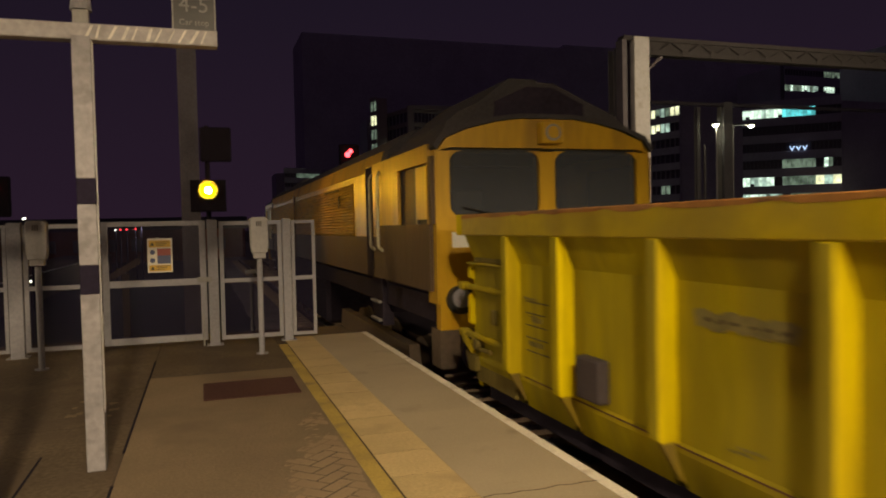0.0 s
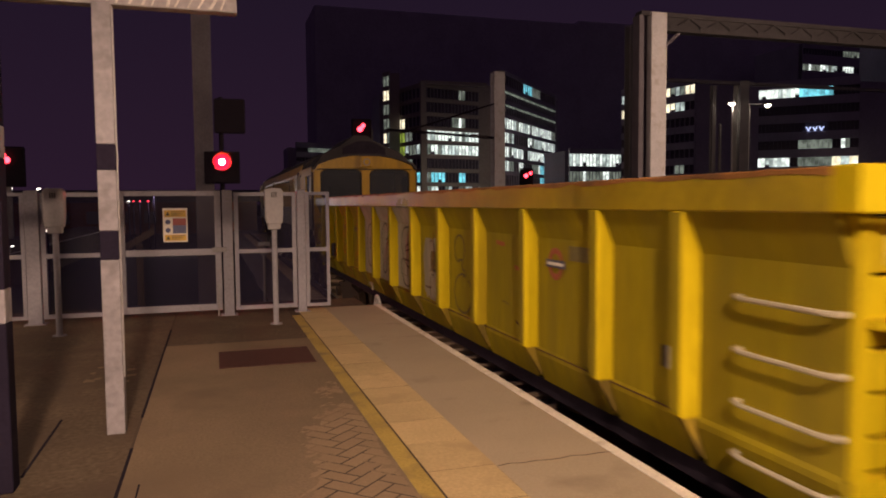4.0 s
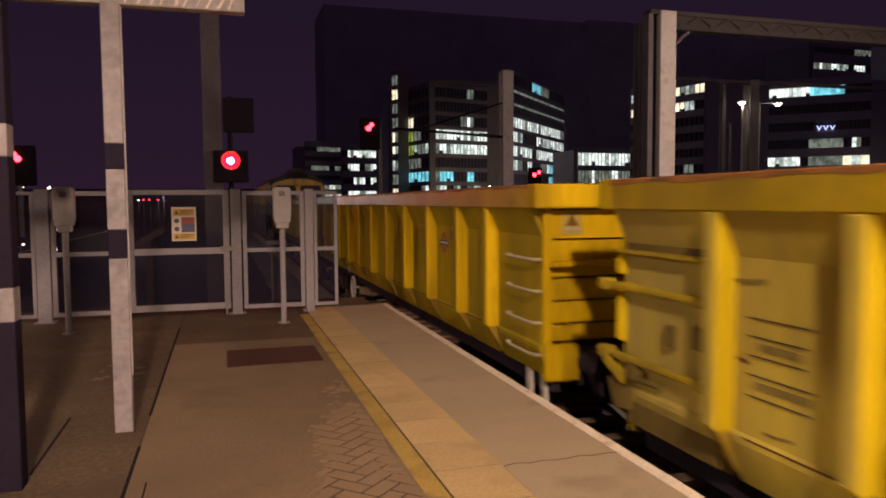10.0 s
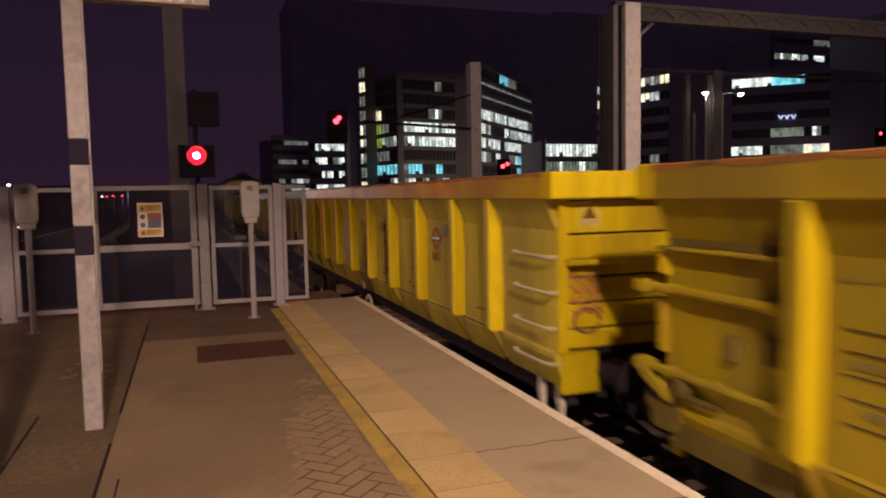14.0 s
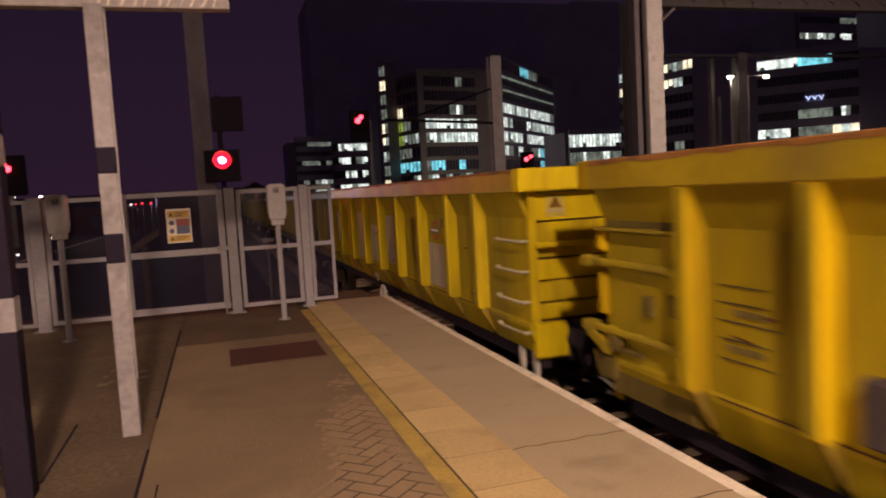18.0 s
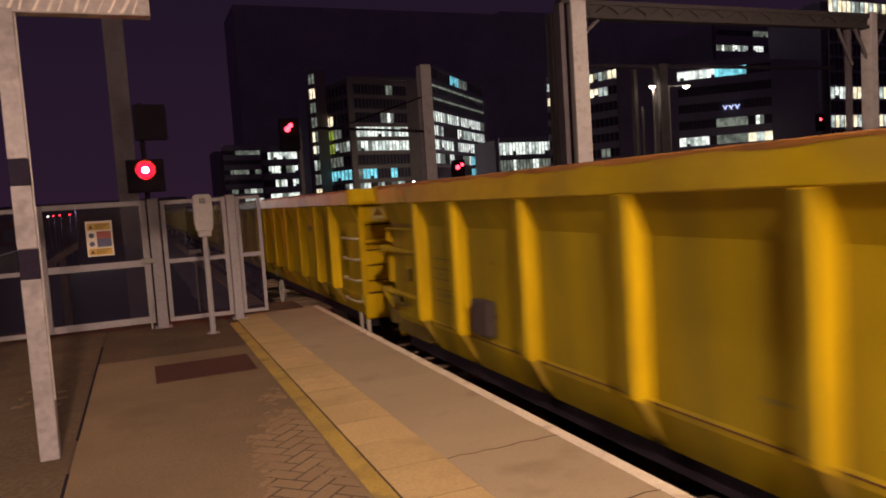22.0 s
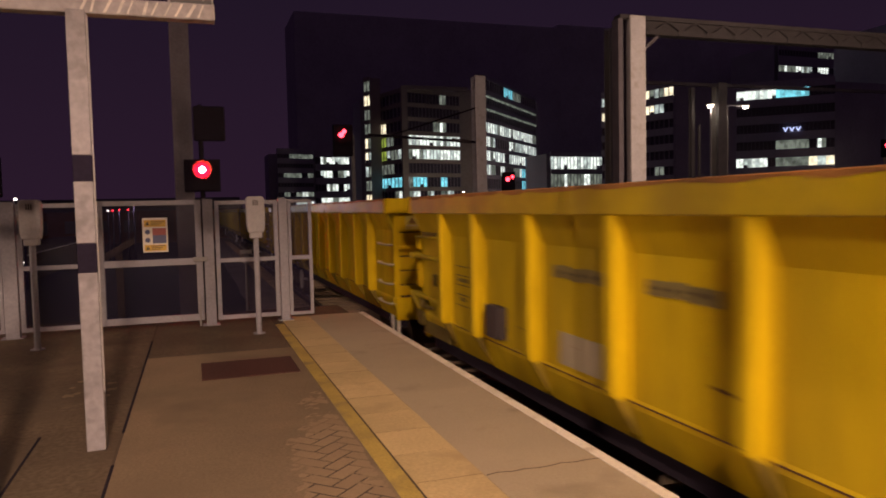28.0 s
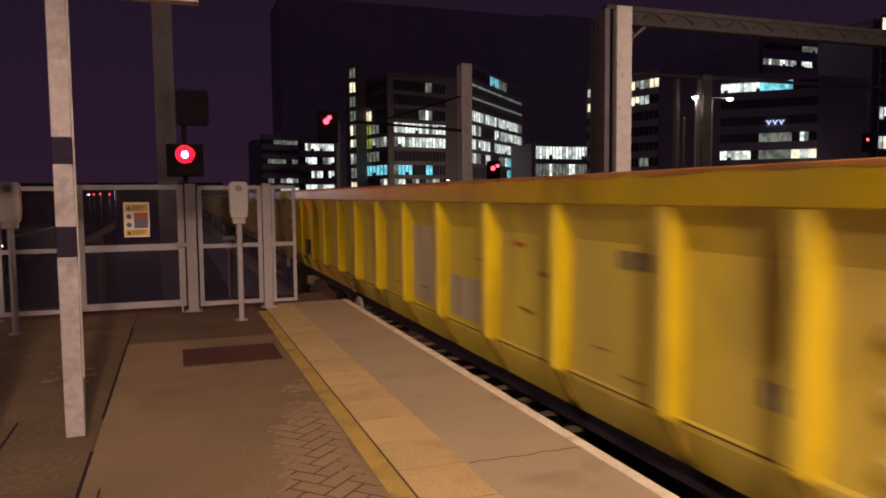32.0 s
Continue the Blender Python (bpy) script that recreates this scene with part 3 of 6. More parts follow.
def gate():
    g = thing("platform_gate", "closed grey steel platform end gate with a warning notice", "gate", (0, 0, 0))
    x0, x1, w = -1.10, 0.085, 0.075
    part("stile", bevelled(steel_bar(bmnew(), x0, x0 + w, 0.07, 1.56, FY, 0.06), 0.004), M_GALV, g)
    part("stile", bevelled(steel_bar(bmnew(), x1 - w, x1, 0.07, 1.56, FY, 0.06), 0.004), M_GALV, g)
    for z0, z1 in ((0.07, 0.15), (0.765, 0.845), (1.50, 1.56)):
        part("rail", bevelled(steel_bar(bmnew(), x0 + w, x1 - w, z0, z1, FY, 0.055), 0.004), M_GALV, g)
    part("pane", box(bmnew(), x0 + w, x1 - w, FY - 0.004, FY + 0.004, 0.15, 0.765), M_PANE, g, "smoky clear panel")
    part("pane", box(bmnew(), x0 + w, x1 - w, FY - 0.004, FY + 0.004, 0.845, 1.50), M_PANE, g, "smoky clear panel")
    for z in (0.35, 1.3):
        part("hinge", rod(bmnew(), (x0 - 0.02, FY - 0.03, z), (x0 - 0.02, FY - 0.03, z + 0.12), 0.02), M_GALV, g)
    part("latch", bevelled(box(bmnew(), x1 - 0.11, x1 + 0.06, FY - 0.07, FY - 0.03, 0.80, 0.86), 0.006), M_GALVDIM, g)
    part("gate_stop", rod(bmnew(), (x1 - 0.05, FY - 0.045, 0.0), (x1 - 0.05, FY - 0.045, 0.4), 0.012), M_GALVDIM, g)
    return g


fence()
gate()


def notice():
    n = thing("safety_notice", "white and yellow safety notice with picture panels on the gate", "notice", (-0.448, FY - 0.034, 1.142))
    part("board", bevelled(box(bmnew(), -0.143, 0.143, -0.004, 0.004, -0.208, 0.208), 0.003), M_POSTER, n)
    part("heading", box(bmnew(), -0.125, 0.125, -0.007, -0.004, 0.10, 0.185), M_POSTERYEL, n, "yellow heading field")
    part("footer", box(bmnew(), -0.125, 0.125, -0.007, -0.004, -0.19, -0.115), M_POSTERYEL, n, "yellow footer field")
    part("picture", box(bmnew(), -0.03, 0.125, -0.007, -0.004, -0.10, 0.0), M_POSTERBLUE, n, "dark blue picture field")
    part("picture", box(bmnew(), -0.03, 0.125, -0.007, -0.004, 0.0, 0.085), M_POSTERRED, n, "dull red picture field")
    for z in (0.04, -0.06):
        part("symbol", rod(bmnew(), (-0.085, -0.007, z), (-0.085, -0.004, z), 0.03, 14), M_POSTERBLUE, n, "round blue symbol")
    for z in (0.142, -0.152):
        part("symbol", prism(bmnew(), [(-0.11, z - 0.022), (-0.06, z - 0.022), (-0.085, z + 0.025)], "y", -0.0095, -0.007), M_INK, n, "warning triangle")
        for k in range(3):
            part("lettering_bar", box(bmnew(), -0.045, 0.11 - 0.03 * k, -0.0095, -0.007, z + 0.018 - 0.02 * k, z + 0.026 - 0.02 * k), M_INK, n, "bar of small print")


notice()


def pole_box(x, y, mark):
    b = thing("pole_mounted_unit", "pale grey casing on a slim steel pole standing on the platform", "control unit", (x, y, 0), "pole units")
    part("pole", rod(bmnew(), (0, 0, 0), (0, 0, 1.16), 0.032, 12), M_GALV, b, smooth=False)
    part("base_flange", rod(bmnew(), (0, 0, 0), (0, 0, 0.012), 0.07, 12), M_GALV, b)
    part("collar", bevelled(box(bmnew(), -0.07, 0.07, -0.06, 0.06, 1.10, 1.17), 0.008), M_UNIT, b)
    c = part("casing", bevelled(prism(bmnew(), [(-0.085, 1.165), (0.085, 1.165), (0.1, 1.25), (0.1, 1.55), (0.075, 1.575), (-0.075, 1.575), (-0.1, 1.55), (-0.1, 1.25)], "y", -0.075, 0.075), 0.008), M_UNIT, b)
    for k in range(3):
        part("slot", box(bmnew(), -0.03 + 0.022 * k, -0.018 + 0.022 * k, -0.078, -0.0755, 1.47, 1.53), M_DARKBOX, c)
    return b


pole_box(0.665, 8.62, True)
pole_box(-1.605, 8.62, True)


def banded_post(name, label, x, y, w, bands, top, first_white):
    p = thing(name, label, "post", (x, y, 0))
    z, white = 0.0, first_white
    for zt in bands + [top]:
        part("band", bevelled(box(bmnew(), -w / 2, w / 2, -w / 2, w / 2, z, zt), 0.005), M_WHITEPAINT if white else M_BLACKPAINT, p, "white painted band" if white else "black painted band")
        z, white = zt, not white
    return p


def car_stop_post():
    p = banded_post("car_stop_post", "white post with black bands, cross arm and car stop sign", -0.602, 4.813, 0.106, [1.067, 1.242, 1.604, 1.758], 2.60, True)
    part("upper_post", box(bmnew(), -0.042, 0.042, -0.042, 0.042, 2.66, 2.755), M_GALVDIM, p, "bare grey upper post")
    part("cap", rod(bmnew(), (0, 0, 2.755), (0, 0, 2.86), 0.062, 16, 0.05), M_WHITEPAINT, p)
    arm = part("cross_arm", bevelled(box(bmnew(), -1.35, 0.772, -0.05, 0.05, 2.575, 2.672), 0.005), M_ARM, p, "white horizontal steel arm")
    part("conduit", rod(bmnew(), (0.058, -0.035, 0.35), (0.058, -0.035, 2.57), 0.005, 8), M_UNIT, p, "thin pale cable conduit")
    # Shiny slanting reflections on the arm, painted as pale patches.
    rs = random.Random(12)
    for k in range(11):
        x = 0.02 + 0.066 * k + rs.uniform(-0.012, 0.012)
        a, wd = rs.uniform(0.02, 0.045), rs.uniform(0.008, 0.02)
        part("bright_scrape", prism(bmnew(), [(x, 2.585), (x + wd, 2.585), (x + wd + a, 2.662), (x + a, 2.662)], "y", -0.0525, -0.0495), M_STREAK, arm, "slanting pale patch painted for a shiny reflection")
    s = thing("car_stop_sign", "black square sign with white figures on the cross arm", "sign", (-0.602 + 0.64, 4.813, 2.672))
    part("plate", bevelled(box(bmnew(), -0.13, 0.125, -0.015, 0.015, 0.0, 0.30), 0.006), M_SIGNFADED, s)
    for x in (-0.132, 0.117):
        part("frame", box(bmnew(), x, x + 0.01, -0.019, -0.015, 0.0, 0.30), M_GALVDIM, s)
    for body, size, z in (("4-5", 0.135, 0.115), ("Car stop", 0.05, 0.035)):
        cu = bpy.data.curves.new("lettering", "FONT")
        cu.body, cu.size, cu.extrude, cu.align_x = body, size, 0.001, "CENTER"
        t = new("lettering", cu)
        me = bpy.data.meshes.new_from_object(t)
        bpy.data.objects.remove(t)
        me.materials.clear()
        me.materials.append(M_SIGNGREY)
        o = part("lettering", me, None, s, "white figures " + body)
        o.rotation_euler, o.location = (math.pi / 2, 0, 0), (-0.002, -0.0185, z)


car_stop_post()


def board_post():
    p = banded_post("notice_board_frame", "black and white banded post carrying a notice board", -1.025, 3.99, 0.122, [0.83, 0.996, 1.625, 1.782], 2.75, False)
    part("brace", bevelled(prism(bmnew(), [(-0.03, 0.19), (-0.03, 0.36), (-0.70, -0.0), (-0.46, 0.0)], "y", -0.04, 0.06), 0.004), M_BLACKPAINT, p, "black raking brace")
    b = part("board", box(bmnew(), -0.02, 0.02, -1.9, -0.065, 1.87, 2.75), M_PURPLEBOARD, p, "dark purple board")
    part("board_strip", box(bmnew(), 0.02, 0.032, -1.9, -0.066, 1.87, 1.965), M_BLUEBOARD, b, "pale blue strip")


board_post()


def lamp_column(x, y, z, foot):
    p = thing("unseen_lamp", "tall galvanised lamp out of view, with a lit lantern", "lamp post", (x, y, 0), "platform lamps")
    part("column", rod(bmnew(), (0, -0.55, foot), (0, -0.55, z + 0.25), 0.07, 14, 0.045), M_GALV, p)
    part("bracket", rod(bmnew(), (0, -0.55, z + 0.22), (0, 0.0, z + 0.27), 0.03, 10), M_GALV, p)
    part("lantern_housing", bevelled(box(bmnew(), -0.16, 0.16, -0.28, 0.3, z + 0.19, z + 0.27), 0.02), M_GALVDIM, p)
    part("lantern_glass", box(bmnew(), -0.13, 0.13, -0.24, 0.26, z + 0.17, z + 0.19), G_LAMP, p, "glowing lantern glass")


# The last three stand out of view, added to brighten portal and train side.
for place, watts in PLATFORM_AND_FILL_LAMPS:
    lamp_column(*place, -1.3 if abs(place[0]) > 5 else 0.0)
# ---- the train ----
WAGON_LEN, PITCH = 14.77, 15.716
Z0 = -RAIL             # platform level above the rail, in the vehicles' own space
RIBS = [-1.075, -1.911] + [-1.911 - 1.092 * k for k in range(1, 11)] + [-13.675]
WHEEL_R = 0.445


def zz(z):
    return z + Z0


SIDE = [(1.352, 1.345), (1.265, 1.13), (1.265, 0.30), (1.28, 0.28), (1.28, 0.25), (1.207, 0.035), (1.167, 0.035), (1.235, 0.30), (1.235, 1.13), (1.32, 1.345)]


def side_outline(s):
    return [(s * x, zz(z)) for x, z in SIDE]


def rib_outline(s):
    return [(s * x, zz(z)) for x, z in ((1.38, 1.342), (1.38, 0.31), (1.366, 0.292), (1.21, 0.292), (1.2, 1.1), (1.31, 1.342))]


def gusset_outline(s):
    return [(s * x, zz(z)) for x, z in ((1.352, 0.290), (1.348, 0.272), (1.232, 0.075), (1.19, 0.065), (1.19, 0.290))]


WAGON_MESH = {}


def shared(key, make):
    if key not in WAGON_MESH:
        WAGON_MESH[key] = make()
    return WAGON_MESH[key]


def wheelset_mesh():
    bm = rod(bmnew(), (-0.8, 0, 0), (0.8, 0, 0), 0.08, 12)
    for s in (-1, 1):
        rod(bm, (s * 0.70, 0, 0), (s * 0.83, 0, 0), WHEEL_R, 28, WHEEL_R)
        rod(bm, (s * 0.68, 0, 0), (s * 0.70, 0, 0), WHEEL_R + 0.028, 28)
    return mesh_of("wheelset", bm, M_UNDERLIT)


def worn_cap(s):
    """The scraped upper edge of the top rail, ragged along its lower side."""
    bm, rnd = bmnew(), random.Random(31)
    n = 90
    rows = []
    for k in range(n + 1):
        y = -0.14 - (WAGON_LEN - 0.28) * k / n
        z = 1.496 + rnd.uniform(-0.012, 0.010)
        rows.append([bm.verts.new((s * x, y, zz(zz_))) for x, zz_ in ((1.235, 1.512), (1.235, 1.522), (1.376, 1.522), (1.3825, 1.516), (1.3825, z), (1.379, z))])
    for k in range(n):
        for i in range(6):
            bm.faces.new((rows[k][i], rows[k + 1][i], rows[k + 1][(i + 1) % 6], rows[k][(i + 1) % 6]))
    bm.faces.new(rows[0]), bm.faces.new(rows[-1][::-1])
    return bm


def bogie(w, y):
    b = part("bogie", box(bmnew(), -1.0, 1.0, -0.16, 0.16, 0.42, 0.62), M_UNDER, w, "three piece cast steel bogie", at=(0, y, 0))
    for s in (-1, 1):
        o = [(-1.25, 0.36), (-1.1, 0.62), (-0.45, 0.66), (-0.3, 0.74), (0.3, 0.74), (0.45, 0.66), (1.1, 0.62), (1.25, 0.36), (0.8, 0.36), (0.4, 0.24), (-0.4, 0.24), (-0.8, 0.36)]
        part("side_frame", shared(("sf", s), lambda: mesh_of("side_frame", prism(bmnew(), o, "x", s * 0.9, s * 1.03), M_UNDERLIT)), None, b)
        for k in (-0.92, 0.92):
            part("axle_box", shared(("ab", s), lambda: mesh_of("axle_box", rod(bmnew(), (s * 1.03, 0, WHEEL_R), (s * 1.11, 0, WHEEL_R), 0.11, 14), M_UNDERLIT)), None, b, at=(0, k, 0))
    sets = []
    for k in (-0.92, 0.92):
        sets.append((part("wheelset", shared("ws", wheelset_mesh), None, w, "steel wheels on an axle", at=(0, y + k, WHEEL_R)), y + k))
    return sets


def ribbon(bm, pts, width, x):
    """A flat painted stroke on the side of a wagon, through points (y, z)."""
    n = len(pts)
    left, right = [], []
    for i, (y, z) in enumerate(pts):
        a, b = pts[max(i - 1, 0)], pts[min(i + 1, n - 1)]
        d = Vector((b[0] - a[0], b[1] - a[1])).normalized()
        o = Vector((-d.y, d.x)) * width / 2
        left.append(bm.verts.new((x, y + o.x, zz(z + o.y))))
        right.append(bm.verts.new((x, y - o.x, zz(z - o.y))))
    for i in range(n - 1):
        bm.faces.new((left[i], left[i + 1], right[i + 1], right[i]))
    return bm


def curve(y, z, ry, rz, a0, a1, n=22):
    return [(y + ry * math.cos(radians(a0 + (a1 - a0) * i / n)), z + rz * math.sin(radians(a0 + (a1 - a0) * i / n))) for i in range(n + 1)]


XS = -1.2695           # just proud of the near side's panels


def patch(w, name, mat, y0, y1, z0, z1, label, x=XS):
    return part(name, box(bmnew(), x - 0.0015, x + 0.004, y0, y1, zz(z0), zz(z1)), mat, w, label)


def wagon(label, skin, seed, wheel_at=-5.7, rib=None):
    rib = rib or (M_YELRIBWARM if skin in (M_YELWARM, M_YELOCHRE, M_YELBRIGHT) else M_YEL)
    w = thing("box_wagon", label, "freight wagon", (XC, 0, RAIL), "wagons of the train")
    rnd = random.Random(seed)
    edges = [0.0 - 0.14] + RIBS + [-WAGON_LEN + 0.14]
    # near side: one panel a bay; far side alike
    for s in (-1, 1):
        for i in range(len(edges) - 1):
            a, b = edges[i], edges[i + 1]
            if i:
                a -= 0.045
            if i < len(edges) - 2:
                b += 0.045
            ln = round(a - b, 3)
            me = shared(("panel", s, ln, skin.name), lambda: mesh_of("side_panel", prism(bmnew(), side_outline(s), "y", 0.0, -ln), skin))
            part("side_panel", me, None, w, at=(0, a, 0))
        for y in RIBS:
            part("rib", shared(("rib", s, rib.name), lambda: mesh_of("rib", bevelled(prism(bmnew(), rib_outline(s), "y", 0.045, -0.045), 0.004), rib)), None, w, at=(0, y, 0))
            # Outer face repeated in the darker skin, painting in its weaker light.
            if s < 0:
                part("rib_plate", shared(("rplate", skin.name), lambda: mesh_of("rib_plate", bevelled(box(bmnew(), -1.385, -1.379, -0.041, 0.043, zz(0.316), zz(1.338)), 0.002), skin)), None, w, "outer face of the rib, darkened for its weaker light", at=(0, y, 0))
            part("gusset", shared(("gusset", s), lambda: mesh_of("gusset", bevelled(prism(bmnew(), gusset_outline(s), "y", 0.012, -0.04), 0.003), M_GUSSET)), None, w, "grimy yellow gusset under the rib", at=(0, y, 0))
        part("top_rail", shared(("lip", s), lambda: mesh_of("top_rail", bevelled(box(bmnew(), min(s * 1.24, s * 1.38), max(s * 1.24, s * 1.38), -WAGON_LEN + 0.14, -0.14, zz(1.343), zz(1.515)), 0.008), M_LIP)), None, w)
        part("rail_cap", shared(("cap", s), lambda: mesh_of("rail_cap", worn_cap(s), M_LIPTOP)), None, w, "rusty worn top of the rail")
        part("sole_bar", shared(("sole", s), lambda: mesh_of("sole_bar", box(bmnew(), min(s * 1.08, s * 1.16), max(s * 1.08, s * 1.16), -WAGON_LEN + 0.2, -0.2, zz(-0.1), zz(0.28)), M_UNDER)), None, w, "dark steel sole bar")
    for f, y in ((1, 0.0), (-1, -WAGON_LEN)):
        part("end_rail", shared(("erail", f, rib.name), lambda: mesh_of("end_rail", bevelled(box(bmnew(), -1.38, 1.38, min(0, -f * 0.14), max(0, -f * 0.14), zz(1.343), zz(1.525)), 0.008), rib)), None, w, at=(0, y, 0))
        zs = [0.30, 0.44, 0.62, 0.80, 0.92, 1.10, 1.335]
        for k in range(6):
            d = 0.03 if k > 3 else 0.0 if k in (1, 3) else 0.01
            part("end_plate", shared(("eplate", f, k, rib.name), lambda: mesh_of("end_plate", bevelled(box(bmnew(), -1.24, 1.24, min(-f * (0.17 - d), -f * 0.21), max(-f * (0.17 - d), -f * 0.21), zz(zs[k] + 0.008), zz(zs[k + 1] - 0.008)), 0.006), rib)), None, w, at=(0, y, 0))
        part("end_ledge", shared(("eledge", f, rib.name), lambda: mesh_of("end_ledge", bevelled(box(bmnew(), -1.22, 1.22, min(-f * 0.05, -f * 0.2), max(-f * 0.05, -f * 0.2), zz(0.895), zz(0.935)), 0.006), rib)), None, w, at=(0, y, 0))
        pl = part("warning_plate", shared(("eplaq", f), lambda: mesh_of("warning_plate", box(bmnew(), -1.10, -0.93, min(-f * 0.134, -f * 0.14), max(-f * 0.134, -f * 0.14), zz(1.135), zz(1.31)), M_YELPALE)), None, w, "faded pale warning plate on the end wall", at=(0, y, 0))
        part("triangle", shared(("eplat", f), lambda: mesh_of("triangle", prism(bmnew(), [(-1.07, zz(1.205)), (-0.96, zz(1.205)), (-1.015, zz(1.30))], "y", -f * 0.13, -f * 0.134), M_RUSTSOFT)), None, pl, "faded brown warning triangle")
        part("lettering_bar", shared(("eplab", f), lambda: mesh_of("lettering_bar", box(bmnew(), -1.085, -0.945, min(-f * 0.13, -f * 0.134), max(-f * 0.13, -f * 0.134), zz(1.175), zz(1.192)), M_STEP)), None, pl, "pale bar of unreadable print")
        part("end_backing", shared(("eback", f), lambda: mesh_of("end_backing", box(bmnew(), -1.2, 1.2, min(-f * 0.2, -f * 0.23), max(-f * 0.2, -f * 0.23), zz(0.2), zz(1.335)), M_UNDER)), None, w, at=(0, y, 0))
        for s in (-1, 1):
            x = s * 1.225
            part("corner_post", shared(("cpost", f, s, rib.name), lambda: mesh_of("corner_post", bevelled(box(bmnew(), x - 0.035, x + 0.035, min(-f * 0.11, -f * 0.2), max(-f * 0.11, -f * 0.2), zz(0.29), zz(1.34)), 0.006), rib)), None, w, at=(0, y, 0))
            part("corner_foot", shared(("cfoot", f, s, rib.name), lambda: mesh_of("corner_foot", bevelled(box(bmnew(), min(s * 0.95, s * 1.235), max(s * 0.95, s * 1.235), min(-f * 0.12, -f * 0.2), max(-f * 0.12, -f * 0.2), zz(0.0), zz(0.285)), 0.008), rib)), None, w, at=(0, y, 0))
            bf = part("buffer", shared(("buf", f), lambda: mesh_of("buffer", rod(rod(bmnew(), (0, -f * 0.12, 1.05), (0, f * 0.22, 1.05), 0.1, 14), (0, f * 0.22, 1.05), (0, f * 0.3, 1.05), 0.06, 12), M_UNDER)), None, w, at=(s * 0.87, y, 0))
            part("buffer_head", shared(("bufh", f), lambda: mesh_of("buffer_head", rod(bmnew(), (0, f * 0.3, 1.05), (0, f * 0.345, 1.05), 0.22, 20), M_UNDER)), None, bf)
        part("headstock", shared(("hstock", f), lambda: mesh_of("headstock", box(bmnew(), -0.94, 0.94, min(-f * 0.13, -f * 0.3), max(-f * 0.13, -f * 0.3), zz(-0.05), zz(0.24)), M_UNDER)), None, w, at=(0, y, 0))
        part("coupling", shared(("coup", f), lambda: mesh_of("coupling", box(rod(bmnew(), (0, 0, 0.98), (0, f * 0.45, 0.95), 0.05, 10), -0.09, 0.09, min(0, f * 0.2), max(0, f * 0.2), 0.9, 1.08), M_UNDER)), None, w, at=(0, y, 0))
        part("brake_hose", shared(("hose", f), lambda: mesh_of("brake_hose", pipe(bmnew(), [(-0.8, -f * 0.1, 0.9), (-0.8, f * 0.1, 0.78), (-0.74, f * 0.24, 0.70), (-0.6, f * 0.3, 0.68), (-0.45, f * 0.33, 0.70)], 0.022), M_SIGNWHITE)), None, w, "white brake pipe", at=(0, y, 0))
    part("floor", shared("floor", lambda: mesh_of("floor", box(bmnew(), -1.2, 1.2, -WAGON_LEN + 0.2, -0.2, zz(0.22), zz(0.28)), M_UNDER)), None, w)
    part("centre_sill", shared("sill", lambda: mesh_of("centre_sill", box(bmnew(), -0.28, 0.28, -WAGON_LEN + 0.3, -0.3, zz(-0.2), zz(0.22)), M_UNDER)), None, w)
    wheels = bogie(w, -2.2) + bogie(w, -WAGON_LEN + 2.2)
    # steps at the trailing corner
    for k, z in enumerate((0.95, 0.705, 0.46, 0.215)):
        t = -WAGON_LEN
        part("step", shared("step", lambda: mesh_of("step", pipe(bmnew(), [(-1.235, 0.76, 0.0), (-1.31, 0.74, 0.0), (-1.33, 0.66, 0.0), (-1.33, 0.22, 0.0), (-1.31, 0.16, 0.0), (-1.235, 0.15, 0.0)], 0.013), M_STEP)), None, w, "white painted foot rung", at=(0, t, zz(z)))
    for y in (-WAGON_LEN + 0.26, -WAGON_LEN + 0.54):
        part("step_hanger", shared("hang", lambda: mesh_of("step_hanger", bevelled(box(bmnew(), -1.2, -1.17, -0.045, 0.045, zz(-0.22), zz(0.14)), 0.005), M_SIGNWHITE)), None, w, "white painted hanger", at=(0, y, 0))
    # brake wheel under the side
    hw = part("brake_wheel", shared("hw", lambda: mesh_of("brake_wheel", ring(bmnew(), (-1.185, 0, zz(-0.26)), (1, 0, 0), 0.195, 0.04, 28, 8, 0.6), M_SIGNWHITE, True)), None, w, "white painted hand brake wheel", at=(0, wheel_at, 0))
    part("spokes", shared("hws", lambda: mesh_of("spokes", rod(rod(rod(bmnew(), (-1.185, -0.21, zz(-0.26)), (-1.185, 0.21, zz(-0.26)), 0.012), (-1.185, 0, zz(-0.47)), (-1.185, 0, zz(-0.05)), 0.012), (-1.2, 0, zz(-0.26)), (-1.05, 0, zz(-0.26)), 0.03), M_SIGNWHITE)), None, hw)
    part("lever", shared("lev", lambda: mesh_of("lever", bevelled(box(box(bmnew(), -1.265, -1.23, -0.1, 0.1, zz(0.10), zz(0.15)), -1.265, -1.23, -0.1, -0.06, zz(0.04), zz(0.10)), 0.004), M_STEP)), None, w, "white lever", at=(0, wheel_at + 0.12, 0))
    # fittings at the leading corner: a shelf, a corner rib in two lengths, two lock rods with brackets and knobs
    part("shelf", shared("shelf", lambda: mesh_of("shelf", bevelled(box(bmnew(), -1.325, -1.2, -1.02, -0.10, zz(1.085), zz(1.105)), 0.004), M_YELPANEL)), None, w)
    # Brown plate stands for the shade under the top rail.
    part("head_plate", shared("hplate", lambda: mesh_of("head_plate", box(bmnew(), -1.272, -1.24, -1.02, -0.15, zz(1.108), zz(1.33)), M_SKIRT)), None, w, "brown plate painting in the shade under the top rail")
